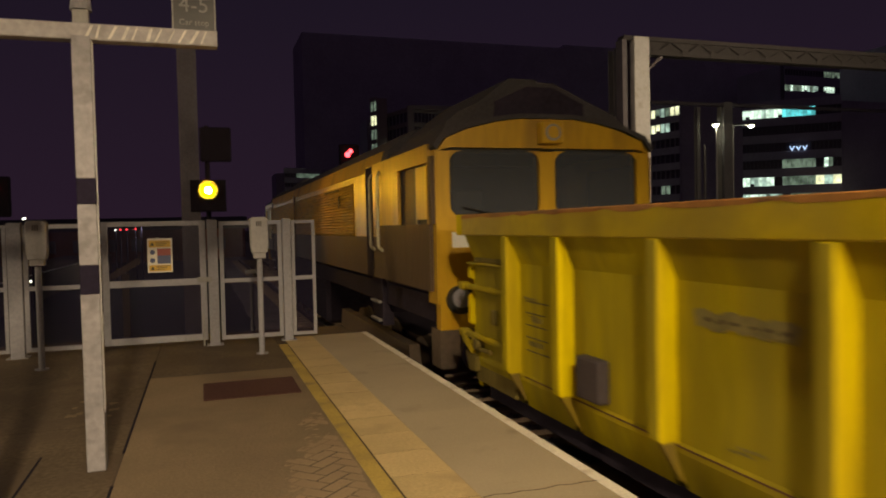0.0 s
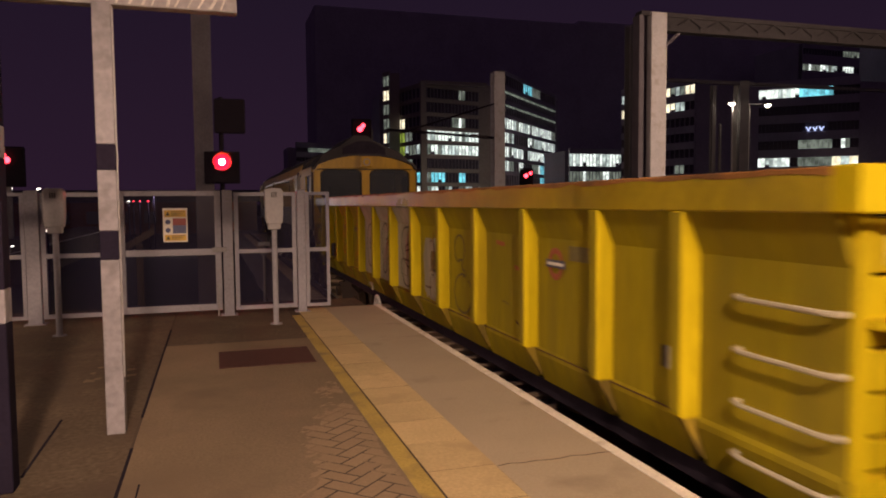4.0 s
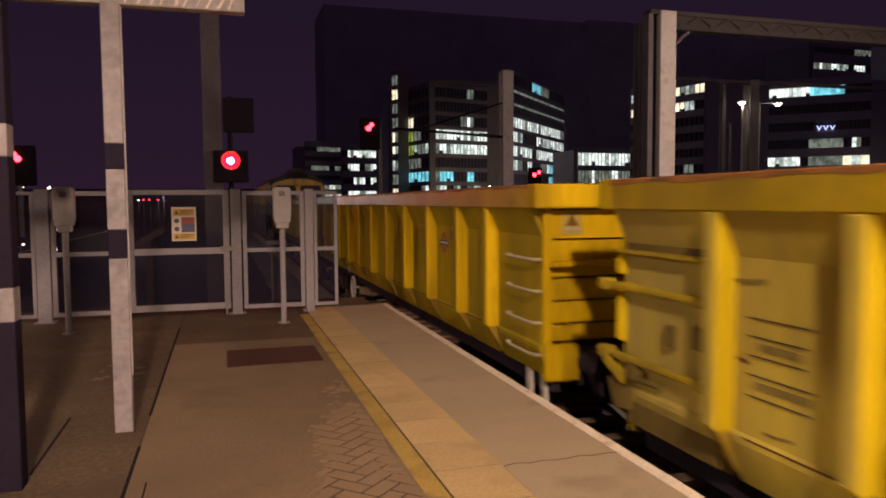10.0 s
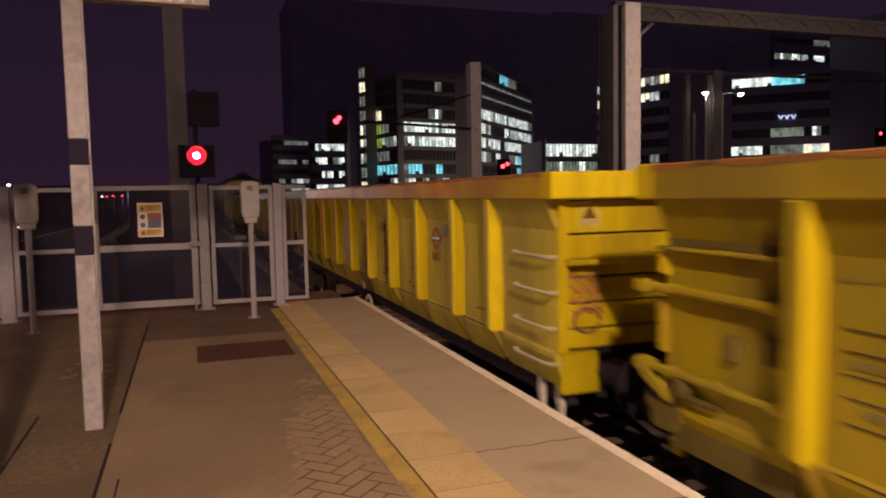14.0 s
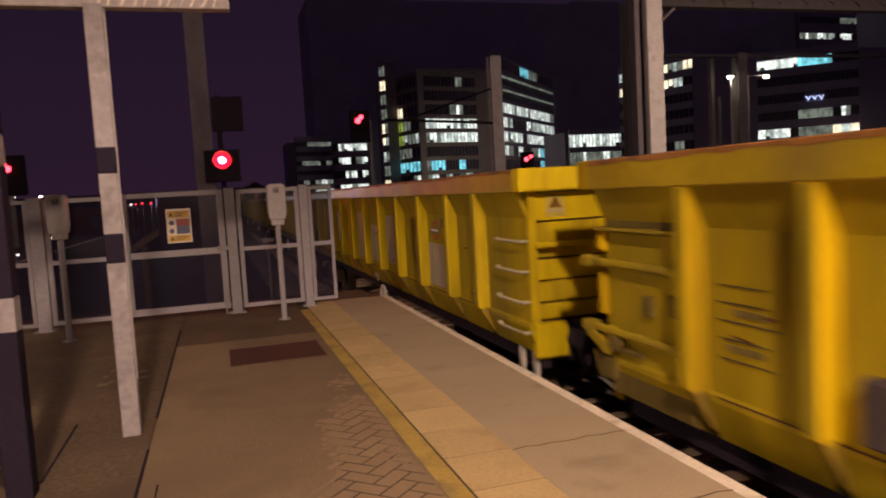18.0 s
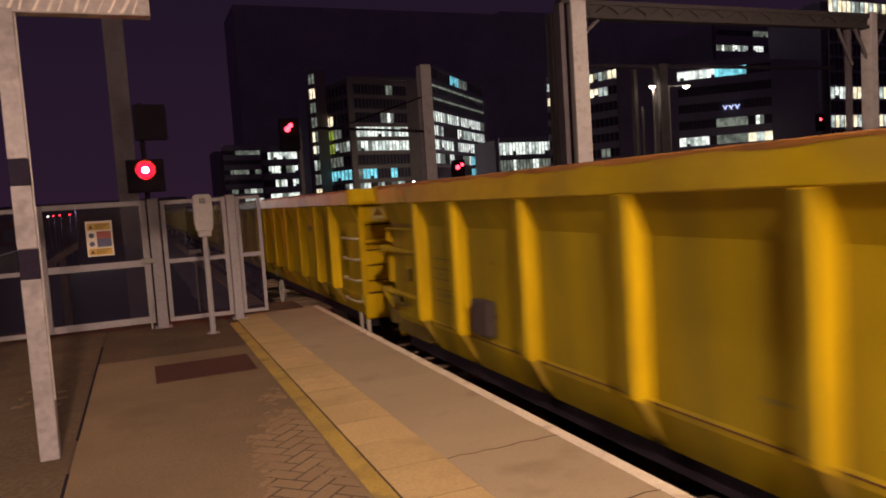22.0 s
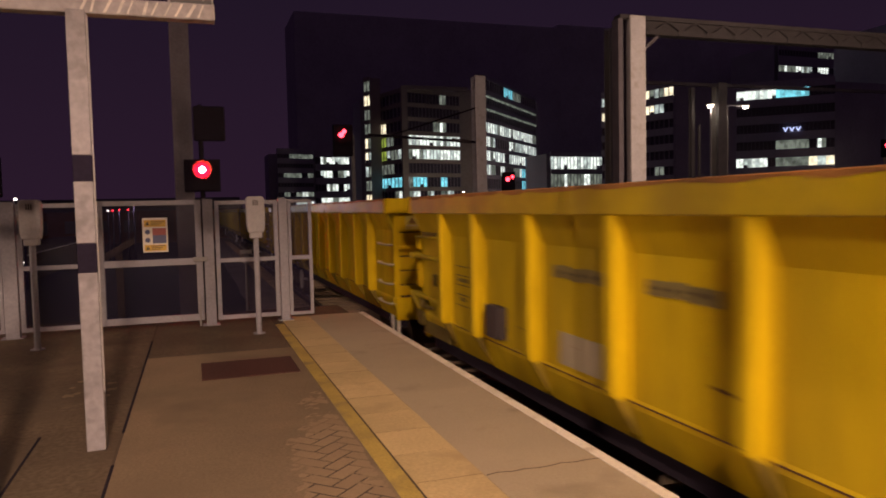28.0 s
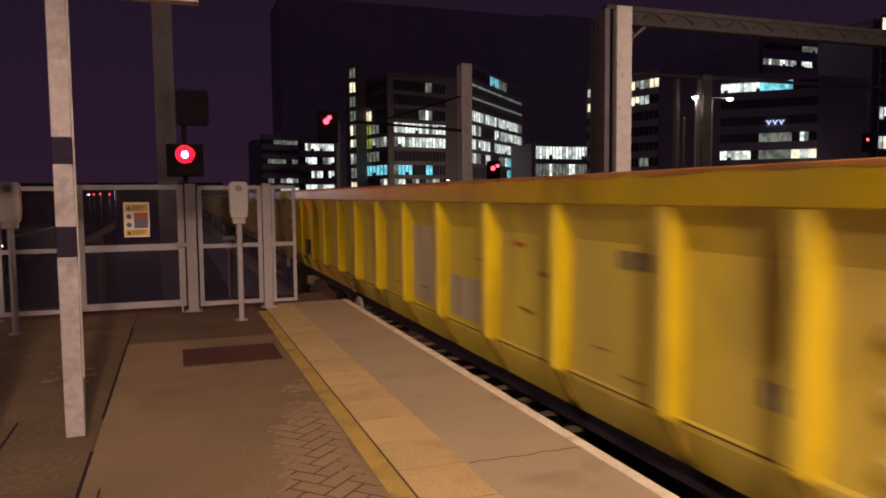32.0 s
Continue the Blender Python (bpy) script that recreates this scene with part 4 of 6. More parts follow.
    for z0, z1 in ((0.935, 1.08), (0.53, 0.83), (0.30, 0.42)):
        part("corner_rib", shared(("crib", z0, rib.name), lambda: mesh_of("corner_rib", bevelled(prism(bmnew(), [(-1.315, z0 + zz(0.03)), (-1.315, zz(z1 - 0.03)), (-1.29, zz(z1)), (-1.24, zz(z1)), (-1.24, zz(z0))], "y", -0.10, -0.15), 0.006), rib)), None, w)
    for z in (0.885, 0.46):
        rd = part("lock_rod", shared("lrod", lambda: mesh_of("lock_rod", rod(bmnew(), (-1.305, 0.05, 0), (-1.305, -1.0, 0), 0.024, 10), M_YELPANEL)), None, w, at=(0, 0, zz(z)))
        for y, r in ((0.02, 0.05), (-0.20, 0.036), (-0.52, 0.028), (-0.93, 0.04)):
            part("knob", shared(("knob", r), lambda: mesh_of("knob", bevelled(box(bmnew(), -1.305 - r * 0.8, -1.255, -r * 1.2, r * 1.2, -r * 0.7, r * 0.7), 0.012), M_YELPANEL)), None, rd, at=(0, y, 0))
    part("lock_lever", shared("llev", lambda: mesh_of("lock_lever", bevelled(prism(bmnew(), [(0.05, zz(0.43)), (-0.02, zz(0.45)), (-0.22, zz(0.36)), (-0.24, zz(0.32)), (-0.20, zz(0.30)), (0.02, zz(0.39))], "x", -1.335, -1.30), 0.008), M_YELPANEL)), None, w, "yellow hand lever of the end lock")
    part("lock_foot", shared("lfoot", lambda: mesh_of("lock_foot", bevelled(prism(bmnew(), [(0.02, zz(0.30)), (-0.26, zz(0.28)), (-0.22, zz(0.14)), (-0.06, zz(0.13))], "x", -1.305, -1.22), 0.01), M_SKIRT)), None, w)
    part("valve", shared("valve", lambda: mesh_of("valve", rod(rod(bmnew(), (-1.24, -0.30, zz(0.40)), (-1.34, -0.30, zz(0.40)), 0.05, 12), (-1.29, -0.55, zz(0.36)), (-1.29, -0.10, zz(0.34)), 0.02, 8), M_SKIRT)), None, w)
    for k in range(2):
        part("pipe_bracket", shared("pbr", lambda: mesh_of("pipe_bracket", bevelled(box(bmnew(), -1.30, -1.25, -0.035, 0.035, zz(0.60), zz(0.72)), 0.006), M_SKIRT)), None, w, at=(0, -0.62 - 0.25 * k, 0.03 * k))
    part("skirt_plate", shared("skirt", lambda: mesh_of("skirt_plate", bevelled(box(bmnew(), -1.262, -1.19, -1.0, -0.15, zz(0.055), zz(0.245)), 0.006), M_SKIRT)), None, w, "olive grimed skirt plate")
    part("equipment_box", shared("ebox", lambda: mesh_of("equipment_box", bevelled(box(bmnew(), -1.345, -1.26, -0.138, 0.138, zz(0.335), zz(0.60)), 0.012), M_DARKBOX)), None, w, "dark equipment box", at=(0, -2.25, 0))
    # stencilled panels
    for z in (0.855, 0.77, 0.68, 0.59, 0.49):
        patch(w, "lettering_bar", M_INK, -1.62 + rnd.uniform(0, 0.1), -1.22, z - 0.0035, z + 0.0035, "line of black stencilled print")
        if z in (0.77, 0.59):
            patch(w, "grime_smudge", M_SMUDGE, -1.6 + rnd.uniform(0, 0.15), -1.3 + rnd.uniform(-0.05, 0.05), z - 0.06, z - 0.025, "faded print under grime")
    for y0, y1 in ((-3.86, -3.2), (-4.9, -4.3)) if seed in (1, 2, 3, 8, 9) else ():
        pts = [(y0 + (y1 - y0) * q / 14, 0.955 + rnd.uniform(-0.012, 0.012)) for q in range(15)]
        part("number_panel", ribbon(bmnew(), pts, 0.085, XS), M_LABEL, w, "worn grey number panel")
        for k in range(6):
            a = y0 + 0.05 + 0.095 * k + rnd.uniform(-0.015, 0.015)
            part("lettering_bar", ribbon(bmnew(), [(a, 0.95 + rnd.uniform(-0.012, 0.012)), (a + 0.03, 0.955), (a + 0.055, 0.95 + rnd.uniform(-0.012, 0.012))], rnd.uniform(0.012, 0.03), XS - 0.003), M_INK, w, "dark unreadable figures")
    patch(w, "data_label", M_DARKBOX, -13.53, -13.40, 0.49, 0.61, "small dark data label")
    patch(w, "data_label", M_SIGNWHITE, -13.475, -13.455, 0.49, 0.61, "white rule", XS - 0.003)
    patch(w, "grey_label", M_LABEL, -12.62, -12.30, 0.99, 1.09, "grey label")
    part("rust_seam", shared(("seam",), lambda: mesh_of("rust_seam", box(bmnew(), -1.2825, -1.279, -WAGON_LEN + 1.2, -1.2, zz(0.277), zz(0.287)), M_RUST)), None, w, "rusty seam along the side")
    # scuffs and rust spots of each wagon
    for k in range(16):
        i = rnd.randrange(1, 13)
        y = RIBS[i] + rnd.uniform(0.25, 0.75)
        z = rnd.choice((rnd.uniform(0.32, 0.5), rnd.uniform(0.32, 0.5), rnd.uniform(0.5, 1.05)))
        ln = rnd.uniform(0.03, 0.13)
        pts = [(y + ln, z + rnd.uniform(-0.01, 0.01)), (y, z), (y - ln, z + rnd.uniform(-0.015, 0.015))]
        part("scuff", ribbon(bmnew(), pts, rnd.uniform(0.006, 0.022), XS - 0.0012 - 0.0001 * k), M_SMUDGE if k % 3 else M_RUST, w, "dark scuff" if k % 3 else "rust spot")
    return w, wheels


def roundel(w, y=-12.09, z=0.95):
    part("emblem_ring", ring(bmnew(), (XS, y, zz(z)), (1, 0, 0), 0.095, 0.022, 28, 6, 0.12), M_SIGNRED, w, "red ring emblem")
    patch(w, "emblem_bar", M_SIGNBLUE, y - 0.15, y + 0.15, z - 0.028, z + 0.028, "blue bar of the emblem", XS - 0.004)
    patch(w, "lettering_bar", M_SIGNWHITE, y - 0.12, y + 0.12, z - 0.011, z + 0.011, "white unreadable lettering", XS - 0.0065)


def red_marks(w):
    for y, z in ((-11.05, 1.045), (-11.45, 0.858)):
        part("paint_mark", ribbon(bmnew(), [(y + 0.1, z + 0.008), (y, z), (y - 0.09, z - 0.004)], 0.035, XS - 0.002), M_TAGRED, w, "faded red paint mark")


def bay(i):
    return RIBS[i] + 0.06 if i < 12 else RIBS[12] + 0.06, RIBS[i - 1] - 0.06


def blot(w, name, mat, y, z, ry, rz, seed, label, x=XS - 0.0045, n=34):
    """A paint field with an uneven edge on the near side."""
    rnd, bm, pts = random.Random(seed), bmnew(), []
    for k in range(n):
        a = 2 * math.pi * k / n
        c, d = math.cos(a), math.sin(a)
        q = (abs(c) ** 4 + abs(d) ** 4) ** -0.25 * rnd.uniform(0.86, 1.04)
        pts.append((y + ry * q * c, z + rz * q * d))
    mid = bm.verts.new((x, y, zz(z)))
    v = [bm.verts.new((x, a, zz(b))) for a, b in pts]
    for k in range(n):
        bm.faces.new((mid, v[k], v[(k + 1) % n]))
    return part(name, bm, mat, w, label)


def pale(w, i, z0=0.32, z1=1.1, label="pale painted-over field"):
    y0, y1 = bay(i)
    patch(w, "painted_field", M_PALE, y0, y1, z0, z1, label)


WAGONS, WHEELS = [], []


def add_wagon(label, skin, seed):
    w, wh = wagon(label, skin, seed, -5.7 if seed in (1, 2, 8, 10) else -8.77)
    WAGONS.append(w)
    WHEELS.append(wh)
    return w


w = add_wagon("yellow ribbed box wagon with pale panels and looping graffiti", M_YELOLIVE, 1)
roundel(w), red_marks(w)
for i in (5, 6, 7):
    pale(w, i, 0.305, 1.128)
    y0, y1 = bay(i)
    bm = bmnew()
    bm.faces.new([bm.verts.new((x, y, zz(z))) for x, y, z in ((-1.2695, y0, 1.131), (-1.2695, y1, 1.131), (-1.354, y1, 1.340), (-1.354, y0, 1.340))])
    part("painted_field", bm, M_PALE, w, "pale paint on the flared upper side")
blot(w, "painted_field", M_PALE, -8.94, 0.66, 0.30, 0.36, 61, "ragged pale painted-over field", XS - 0.001)
blot(w, "brown_smear", M_SMEAR, -9.06, 0.74, 0.13, 0.12, 62, "brown sprayed smear", XS - 0.0025)
blot(w, "brown_smear", M_SMEAR, -9.36, 0.66, 0.12, 0.24, 63, "brown sprayed smear", XS - 0.0025)
STROKES = []
# a ring round a figure, then two looping letter outlines
STROKES += [(5, curve(-5.66, 0.745, 0.255, 0.325, 0, 360, 34)), (5, curve(-5.66, 0.735, 0.045, 0.042, 0, 360)), (5, curve(-5.665, 0.77, 0.05, 0.085, 130, -30))]
STROKES.append((6, [(-6.73, 0.80)] + curve(-6.93, 0.76, 0.085, 0.12, 70, 230) + [(-6.83, 0.627)] + curve(-6.655, 0.50, 0.105, 0.10, 180, 330, 12) + curve(-6.68, 0.86, 0.21, 0.25, -20, 165) + [(-6.80, 0.895), (-6.74, 0.882), (-6.71, 0.85)]))
STROKES.append((7, [(-7.781, 0.677), (-7.905, 0.673), (-7.992, 0.662), (-8.021, 0.63), (-7.984, 0.583), (-7.90, 0.60), (-7.78, 0.66), (-7.70, 0.69)] + curve(-7.89, 0.59, 0.28, 0.25, 10, -175, 28) + curve(-8.08, 0.70, 0.10, 0.125, 180, 75, 12)
                + [(-7.90, 0.795), (-7.843, 0.785), (-7.811, 0.806), (-7.842, 0.849), (-7.942, 0.872)] + curve(-7.97, 1.0, 0.10, 0.09, 235, 100, 12) + curve(-7.86, 0.88, 0.24, 0.205, 90, -55)))
STROKES += [(8, curve(-8.98, 0.80, 0.11, 0.17, 60, 250) + curve(-9.05, 0.60, 0.16, 0.05, 150, 30)), (8, curve(-9.2, 0.82, 0.14, 0.2, 100, 290)), (8, curve(-9.02, 0.45, 0.09, 0.14, -90, 120))]
STROKES += [(8, curve(-9.28, 0.5, 0.14, 0.1, 90, 300)), (9, curve(-9.96, 0.93, 0.15, 0.14, -70, 230, 26) + curve(-10.02, 0.70, 0.12, 0.04, 100, 250, 8)), (9, curve(-10.06, 0.50, 0.26, 0.19, 110, -230, 30)), (9, curve(-10.0, 0.80, 0.06, 0.03, 0, 200))]
for i, pts in STROKES:
    part("graffiti_stroke", ribbon(bmnew(), pts, 0.024 if i < 8 else 0.018, XS - 0.004), M_TAG if i < 8 else M_TAGBROWN, w, "dark sprayed line")

w = add_wagon("yellow ribbed box wagon with clean duller side panels", M_YELWARM, 2)
roundel(w), red_marks(w)

w = add_wagon("dull khaki yellow box wagon with purple graffiti", M_YELDULL, 3)
roundel(w)
pale(w, 7, 0.34, 1.02)
patch(w, "grey_label", M_TAGBLUE, -12.60, -12.24, 0.975, 1.095, "blue grey smear", XS - 0.004)
rg = random.Random(4)
for i in (5, 6, 8, 9):
    y0, y1 = bay(i)
    yc = (y0 + y1) / 2
    for k, (zc, half, wave, wide) in enumerate(((1.0, 0.30, 0.035, 0.024), (0.955, 0.16, 0.02, 0.014), (0.80, 0.05, 0.02, 0.02), (0.70, 0.07, 0.03, 0.018), (0.62, 0.04, 0.015, 0.014), (0.46, 0.20, 0.02, 0.018), (0.40, 0.10, 0.015, 0.02))):
        o = rg.uniform(-0.1, 0.1) if half < 0.25 else 0.0
        pts = [(yc + o - half + 2 * half * q / 20, zc + wave * math.sin(q * 0.75 + i + k) + rg.uniform(-0.004, 0.004)) for q in range(21)]
        part("graffiti_stroke", ribbon(bmnew(), pts, wide, XS - 0.004 - 0.0004 * k), M_TAGPURPLE, w, "faded sprayed line")
for k in range(4):
    yc = bay(7)[0] + 0.25 + 0.12 * k
    part("graffiti_stroke", ribbon(bmnew(), [(yc + 0.1, 0.74 - 0.1 * k), (yc, 0.70 - 0.1 * k), (yc - 0.1, 0.64 - 0.1 * k)], 0.012, XS - 0.004), M_TAG, w, "brown scratch")
y0, y1 = bay(4)
for k, zc in enumerate((1.0, 0.95, 0.86, 0.79, 0.72, 0.66, 0.55, 0.50, 0.42)):
    yc = y0 + rg.uniform(0.3, 0.55)
    wave = [(yc - 0.22 + 0.44 * q / 16 + rg.uniform(-0.01, 0.01), zc + 0.018 * math.sin(q * 1.3 + k) + rg.uniform(-0.008, 0.008)) for q in range(4 if k % 3 == 2 else 0, 17)]
    part("graffiti_stroke", ribbon(bmnew(), wave, rg.uniform(0.012, 0.024), XS - 0.008 - 0.0004 * k), M_TAGPURPLE, w, "faded sprayed line")

for k in range(4):
    pts = [(-1.17 + 0.028 * q + 0.012 * k, zz(0.80 - 0.075 * k + 0.028 * math.sin(1.7 * q + k))) for q in range(9)]
    part("graffiti_stroke", pipe(bmnew(), [(x, -WAGON_LEN + 0.153, z) for x, z in pts], 0.011, 6), M_TAGPINK, w, "pink sprayed scrawl on the end wall")
part("graffiti_stroke", pipe(bmnew(), [(-1.03 + 0.10 * math.cos(0.4 * q), -WAGON_LEN + 0.15, zz(0.50 + 0.085 * math.sin(0.4 * q))) for q in range(16)], 0.009, 6), M_TAGPURPLE, w, "dark sprayed ring on the end wall")

for k in range(3):
    pts = [(-12.2 + 0.03 * q, 0.80 - 0.03 * k + 0.014 * math.sin(1.9 * q + k)) for q in range(9)]
    part("graffiti_stroke", ribbon(bmnew(), pts, 0.012, XS - 0.004 - 0.0004 * k), M_TAGRED, w, "faded red sprayed line")

w = add_wagon("yellow ribbed box wagon with pale painted-out panels", M_YELPANEL, 5)
roundel(w), red_marks(w)
pale(w, 7, 0.34, 1.1), pale(w, 8, 0.36, 0.92), pale(w, 9, 0.40, 1.08), pale(w, 5, 0.5, 1.1)
patch(w, "painted_field", M_PALE, bay(11)[0], bay(11)[1], 0.32, 0.80, "pale painted-over field")
for i in (7, 9):
    part("graffiti_stroke", ribbon(bmnew(), curve(bay(i)[0] + 0.4, 0.6, 0.12, 0.06, 20, 200), 0.03, XS - 0.004), M_TAG, w, "dark sprayed line")

w = add_wagon("plain orange yellow ribbed box wagon", M_YELWARM, 6)
patch(w, "grey_label", M_LABEL, -12.2, -11.9, 0.98, 1.06, "grey label")

w = add_wagon("orange yellow box wagon with rust along the lower side", M_YELOCHRE, 7)
rg = random.Random(9)
for k in range(34):
    i = rg.choice((6, 7, 7, 8, 8, 9))
    y0, y1 = bay(i)
    yc, zc = rg.uniform(y0 + 0.12, y1 - 0.12), 0.3 + abs(rg.gauss(0.03, 0.12))
    part("rust_blot", ribbon(bmnew(), [(yc + rg.uniform(0.04, 0.14), zc), (yc, zc + rg.uniform(-0.02, 0.02)), (yc - rg.uniform(0.04, 0.12), zc)], rg.uniform(0.012, 0.04), XS - 0.002 - 0.0002 * (k % 9)), M_RUSTSOFT, w, "rust blot")
for k in range(9):
    yc = bay(11)[0] + 0.12 + 0.09 * k
    part("graffiti_stroke", ribbon(bmnew(), curve(yc, 0.85 + 0.05 * (k % 3), 0.09, 0.12, 40 * k, 40 * k + 190), 0.035, XS - 0.0065 - 0.0003 * k), M_TAGSLATE, w, "faded blue grey sprayed line")

for i, u, z, ry, rz in ((11, 0.30, 0.84, 0.20, 0.13), (11, 0.62, 0.88, 0.22, 0.16), (11, 0.72, 0.62, 0.17, 0.14), (11, 0.40, 0.60, 0.15, 0.07), (10, 0.62, 0.78, 0.24, 0.16), (10, 0.34, 0.84, 0.13, 0.10), (10, 0.66, 0.55, 0.16, 0.05)):
    blot(w, "sprayed_field", M_TAGSLATE, bay(i)[0] + u, z, ry, rz, int(100 * (u + z)) + i, "thin slate blue sprayed field", XS - 0.0025 - 0.0003 * int(10 * u))

w = add_wagon("orange yellow ribbed box wagon with grey number panels", M_YELBRIGHT, 8)
patch(w, "painted_field", M_LABEL, bay(5)[0] + 0.2, bay(5)[0] + 0.5, 0.62, 0.75, "grey patch")

w = add_wagon("bright orange yellow box wagon with a ringed emblem", M_YELBRIGHT, 9)
roundel(w), red_marks(w)
patch(w, "painted_field", M_PALE, bay(3)[0] + 0.2, bay(3)[0] + 0.75, 0.33, 0.55, "pale patch")

w = add_wagon("dull khaki yellow ribbed box wagon with pale patches", M_YELPALE, 10)
red_marks(w)
pale(w, 8, 0.34, 1.1), pale(w, 9, 0.34, 0.7)
# ---- locomotive ----
LOCO_GAP, LOCO_LEN = 0.93, 20.3


def locomotive():
    l = thing("diesel_locomotive", "yellow and brown diesel freight locomotive with a grey roof", "locomotive", (XC, 0, RAIL))
    W = 1.31
    roof = [(-W, 2.2), (-1.24, 2.42), (-0.95, 2.66), (-0.5, 2.80), (0.5, 2.80), (0.95, 2.66), (1.24, 2.42), (W, 2.2)]
    # body between the cabs
    part("body_side_lower", box(bmnew(), -W, W, 2.35, LOCO_LEN - 2.35, zz(0.75), zz(1.30)), M_LOCOLOW, l, "brown lower body side")
    part("body_side_upper", box(bmnew(), -W, W, 2.35, LOCO_LEN - 2.35, zz(1.30), zz(2.2)), M_LOCO, l, "yellow upper body side")
    part("roof", prism(bmnew(), [(x, zz(z)) for x, z in roof], "y", 2.0, LOCO_LEN - 2.0), M_ROOF, l, "dark grey roof")
    for s in (-1, 1):
        part("cantrail", prism(bmnew(), [(s * x, zz(z)) for x, z in ((W + 0.004, 2.19), (1.245, 2.43), (1.2, 2.40), (1.25, 2.19))], "y", 2.3, LOCO_LEN - 2.3), M_LOCO, l, "yellow upper edge of the side")
    lm = mesh_of("louvre", prism(bmnew(), [(-W, 0.0), (-W - 0.03, -0.02), (-W, -0.045)], "y", 4.0, 11.2), M_LOCO)
    lm2 = mesh_of("louvre", prism(bmnew(), [(-W, 0.0), (-W - 0.03, -0.02), (-W, -0.045)], "y", 11.6, 17.6), M_LOCO)
    for k in range(17):
        part("louvre", lm, None, l, at=(0, 0, zz(1.34 + 0.048 * k)))
        part("louvre", lm2, None, l, at=(0, 0, zz(1.34 + 0.048 * k)))
    part("body_joint", box(bmnew(), -W - 0.035, -W, 11.35, 11.42, zz(0.7), zz(2.25)), M_LOCOLOW, l)
    part("vent_label", box(bmnew(), -W - 0.036, -W - 0.031, 5.1, 6.6, zz(2.05), zz(2.08)), M_INK, l, "dark line of unreadable print")
    part("vent_label", box(bmnew(), -W - 0.036, -W - 0.031, 5.05, 5.2, zz(1.76), zz(1.96)), M_INK, l, "dark emblem")
    for y, f in ((0.0, 1), (LOCO_LEN, -1)):
        cab = part("cab", bmnew(), M_LOCO, l, "yellow driving cab", at=(0, y, 0))
        def put(name, bm, mat, label="", smooth=False):
            return part(name, bm, mat, cab, label, smooth)
        def pr(outline, axis, a, b):
            o = [(f * p[0], p[1]) for p in outline] if axis == "x" else outline
            return prism(bmnew(), o, axis, a if axis == "x" else f * a, b if axis == "x" else f * b)
        # side walls with a window opening and a recessed door
        for s in (-1, 1):
            for nm, mt, y0, y1, z0, z1 in (("side_sheet", M_LOCOLOW, 0.1, 3.1, 0.75, 1.45), ("side_sheet", M_LOCOLOW, 0.02, 0.13, 1.45, 2.15), ("side_sheet", M_LOCO, 0.13, 3.1, 2.09, 2.28), ("side_sheet", M_LOCO, 1.36, 2.72, 1.45, 2.09), ("window_post", M_LOCO, 0.17, 0.56, 1.50, 2.06)):
                put(nm, pr([(y0, zz(z0)), (y1, zz(z0)), (y1, zz(z1)), (y0, zz(z1))], "x", s * (W - 0.04), s * W), mt)
            put("side_window", pr([(0.13, zz(1.45)), (1.36, zz(1.45)), (1.36, zz(2.09)), (0.13, zz(2.09))], "x", s * (W - 0.055), s * (W - 0.045)), M_CABSIDE, "dark cab side window")
            put("window_divider", pr([(0.60, zz(1.45)), (0.66, zz(1.45)), (0.66, zz(2.09)), (0.60, zz(2.09))], "x", s * (W - 0.044), s * (W - 0.02)), M_GALVDIM, "pale sliding window frame")
            # Door stands proud; near black paints in the shade of a recess.
            put("door", pr([(2.72, zz(0.75)), (3.12, zz(0.75)), (3.12, zz(2.26)), (2.72, zz(2.26))], "x", s * (W - 0.05), s * (W + 0.004)), M_UNDER, "cab door painted dark for a shaded recess")
            for yy in (2.16, 2.62):
                put("handrail", pipe(bmnew(), [(s * W, f * yy, zz(1.12)), (s * (W + 0.06), f * yy, zz(1.17)), (s * (W + 0.06), f * yy, zz(2.08)), (s * W, f * (yy + 0.12), zz(2.15))], 0.022), M_STEP, "pale handrail")
            put("step_well", pr([(2.45, zz(0.1)), (3.05, zz(0.1)), (3.05, zz(0.74)), (2.45, zz(0.74))], "x", s * (W - 0.2), s * (W - 0.05)), M_UNDER)
            for zs in (0.15, 0.4):
                put("cab_step", box(bmnew(), min(s * (W - 0.06), s * W), max(s * (W - 0.06), s * W), min(f * 2.5, f * 3.0), max(f * 2.5, f * 3.0), zz(zs), zz(zs + 0.03)), M_GALVDIM)
        # the face: frame round two windscreens
        FW = 1.24
        put("face_lower", pr([(-FW, zz(0.35)), (FW, zz(0.35)), (FW, zz(1.52)), (-FW, zz(1.52))], "y", 0.0, 0.14), M_LOCO, "yellow cab face")
        for s in (-1, 1):
            put("face_post", pr([(s * 1.115, zz(1.52)), (s * FW, zz(1.52)), (s * 1.26, zz(2.2)), (s * 1.115, zz(2.2))], "y", 0.0, 0.14), M_LOCO)
            put("corner_fillet", pr([(0.0, zz(0.62)), (0.14, zz(0.62)), (0.3, zz(0.62)), (0.3, zz(2.22)), (0.0, zz(2.22))], "x", s * FW, s * (W - 0.04)), M_LOCO)
            for ga, gb, gc, gd in ((0.09, 1.12, 1.515, 1.56), (0.09, 1.12, 2.18, 2.245), (0.09, 0.14, 1.56, 2.18), (1.06, 1.12, 1.56, 2.18)):
                put("gasket", pr([(s * ga, zz(gc)), (s * gb, zz(gc)), (s * gb, zz(gd)), (s * ga, zz(gd))], "y", 0.05, 0.06), M_RUBBER)
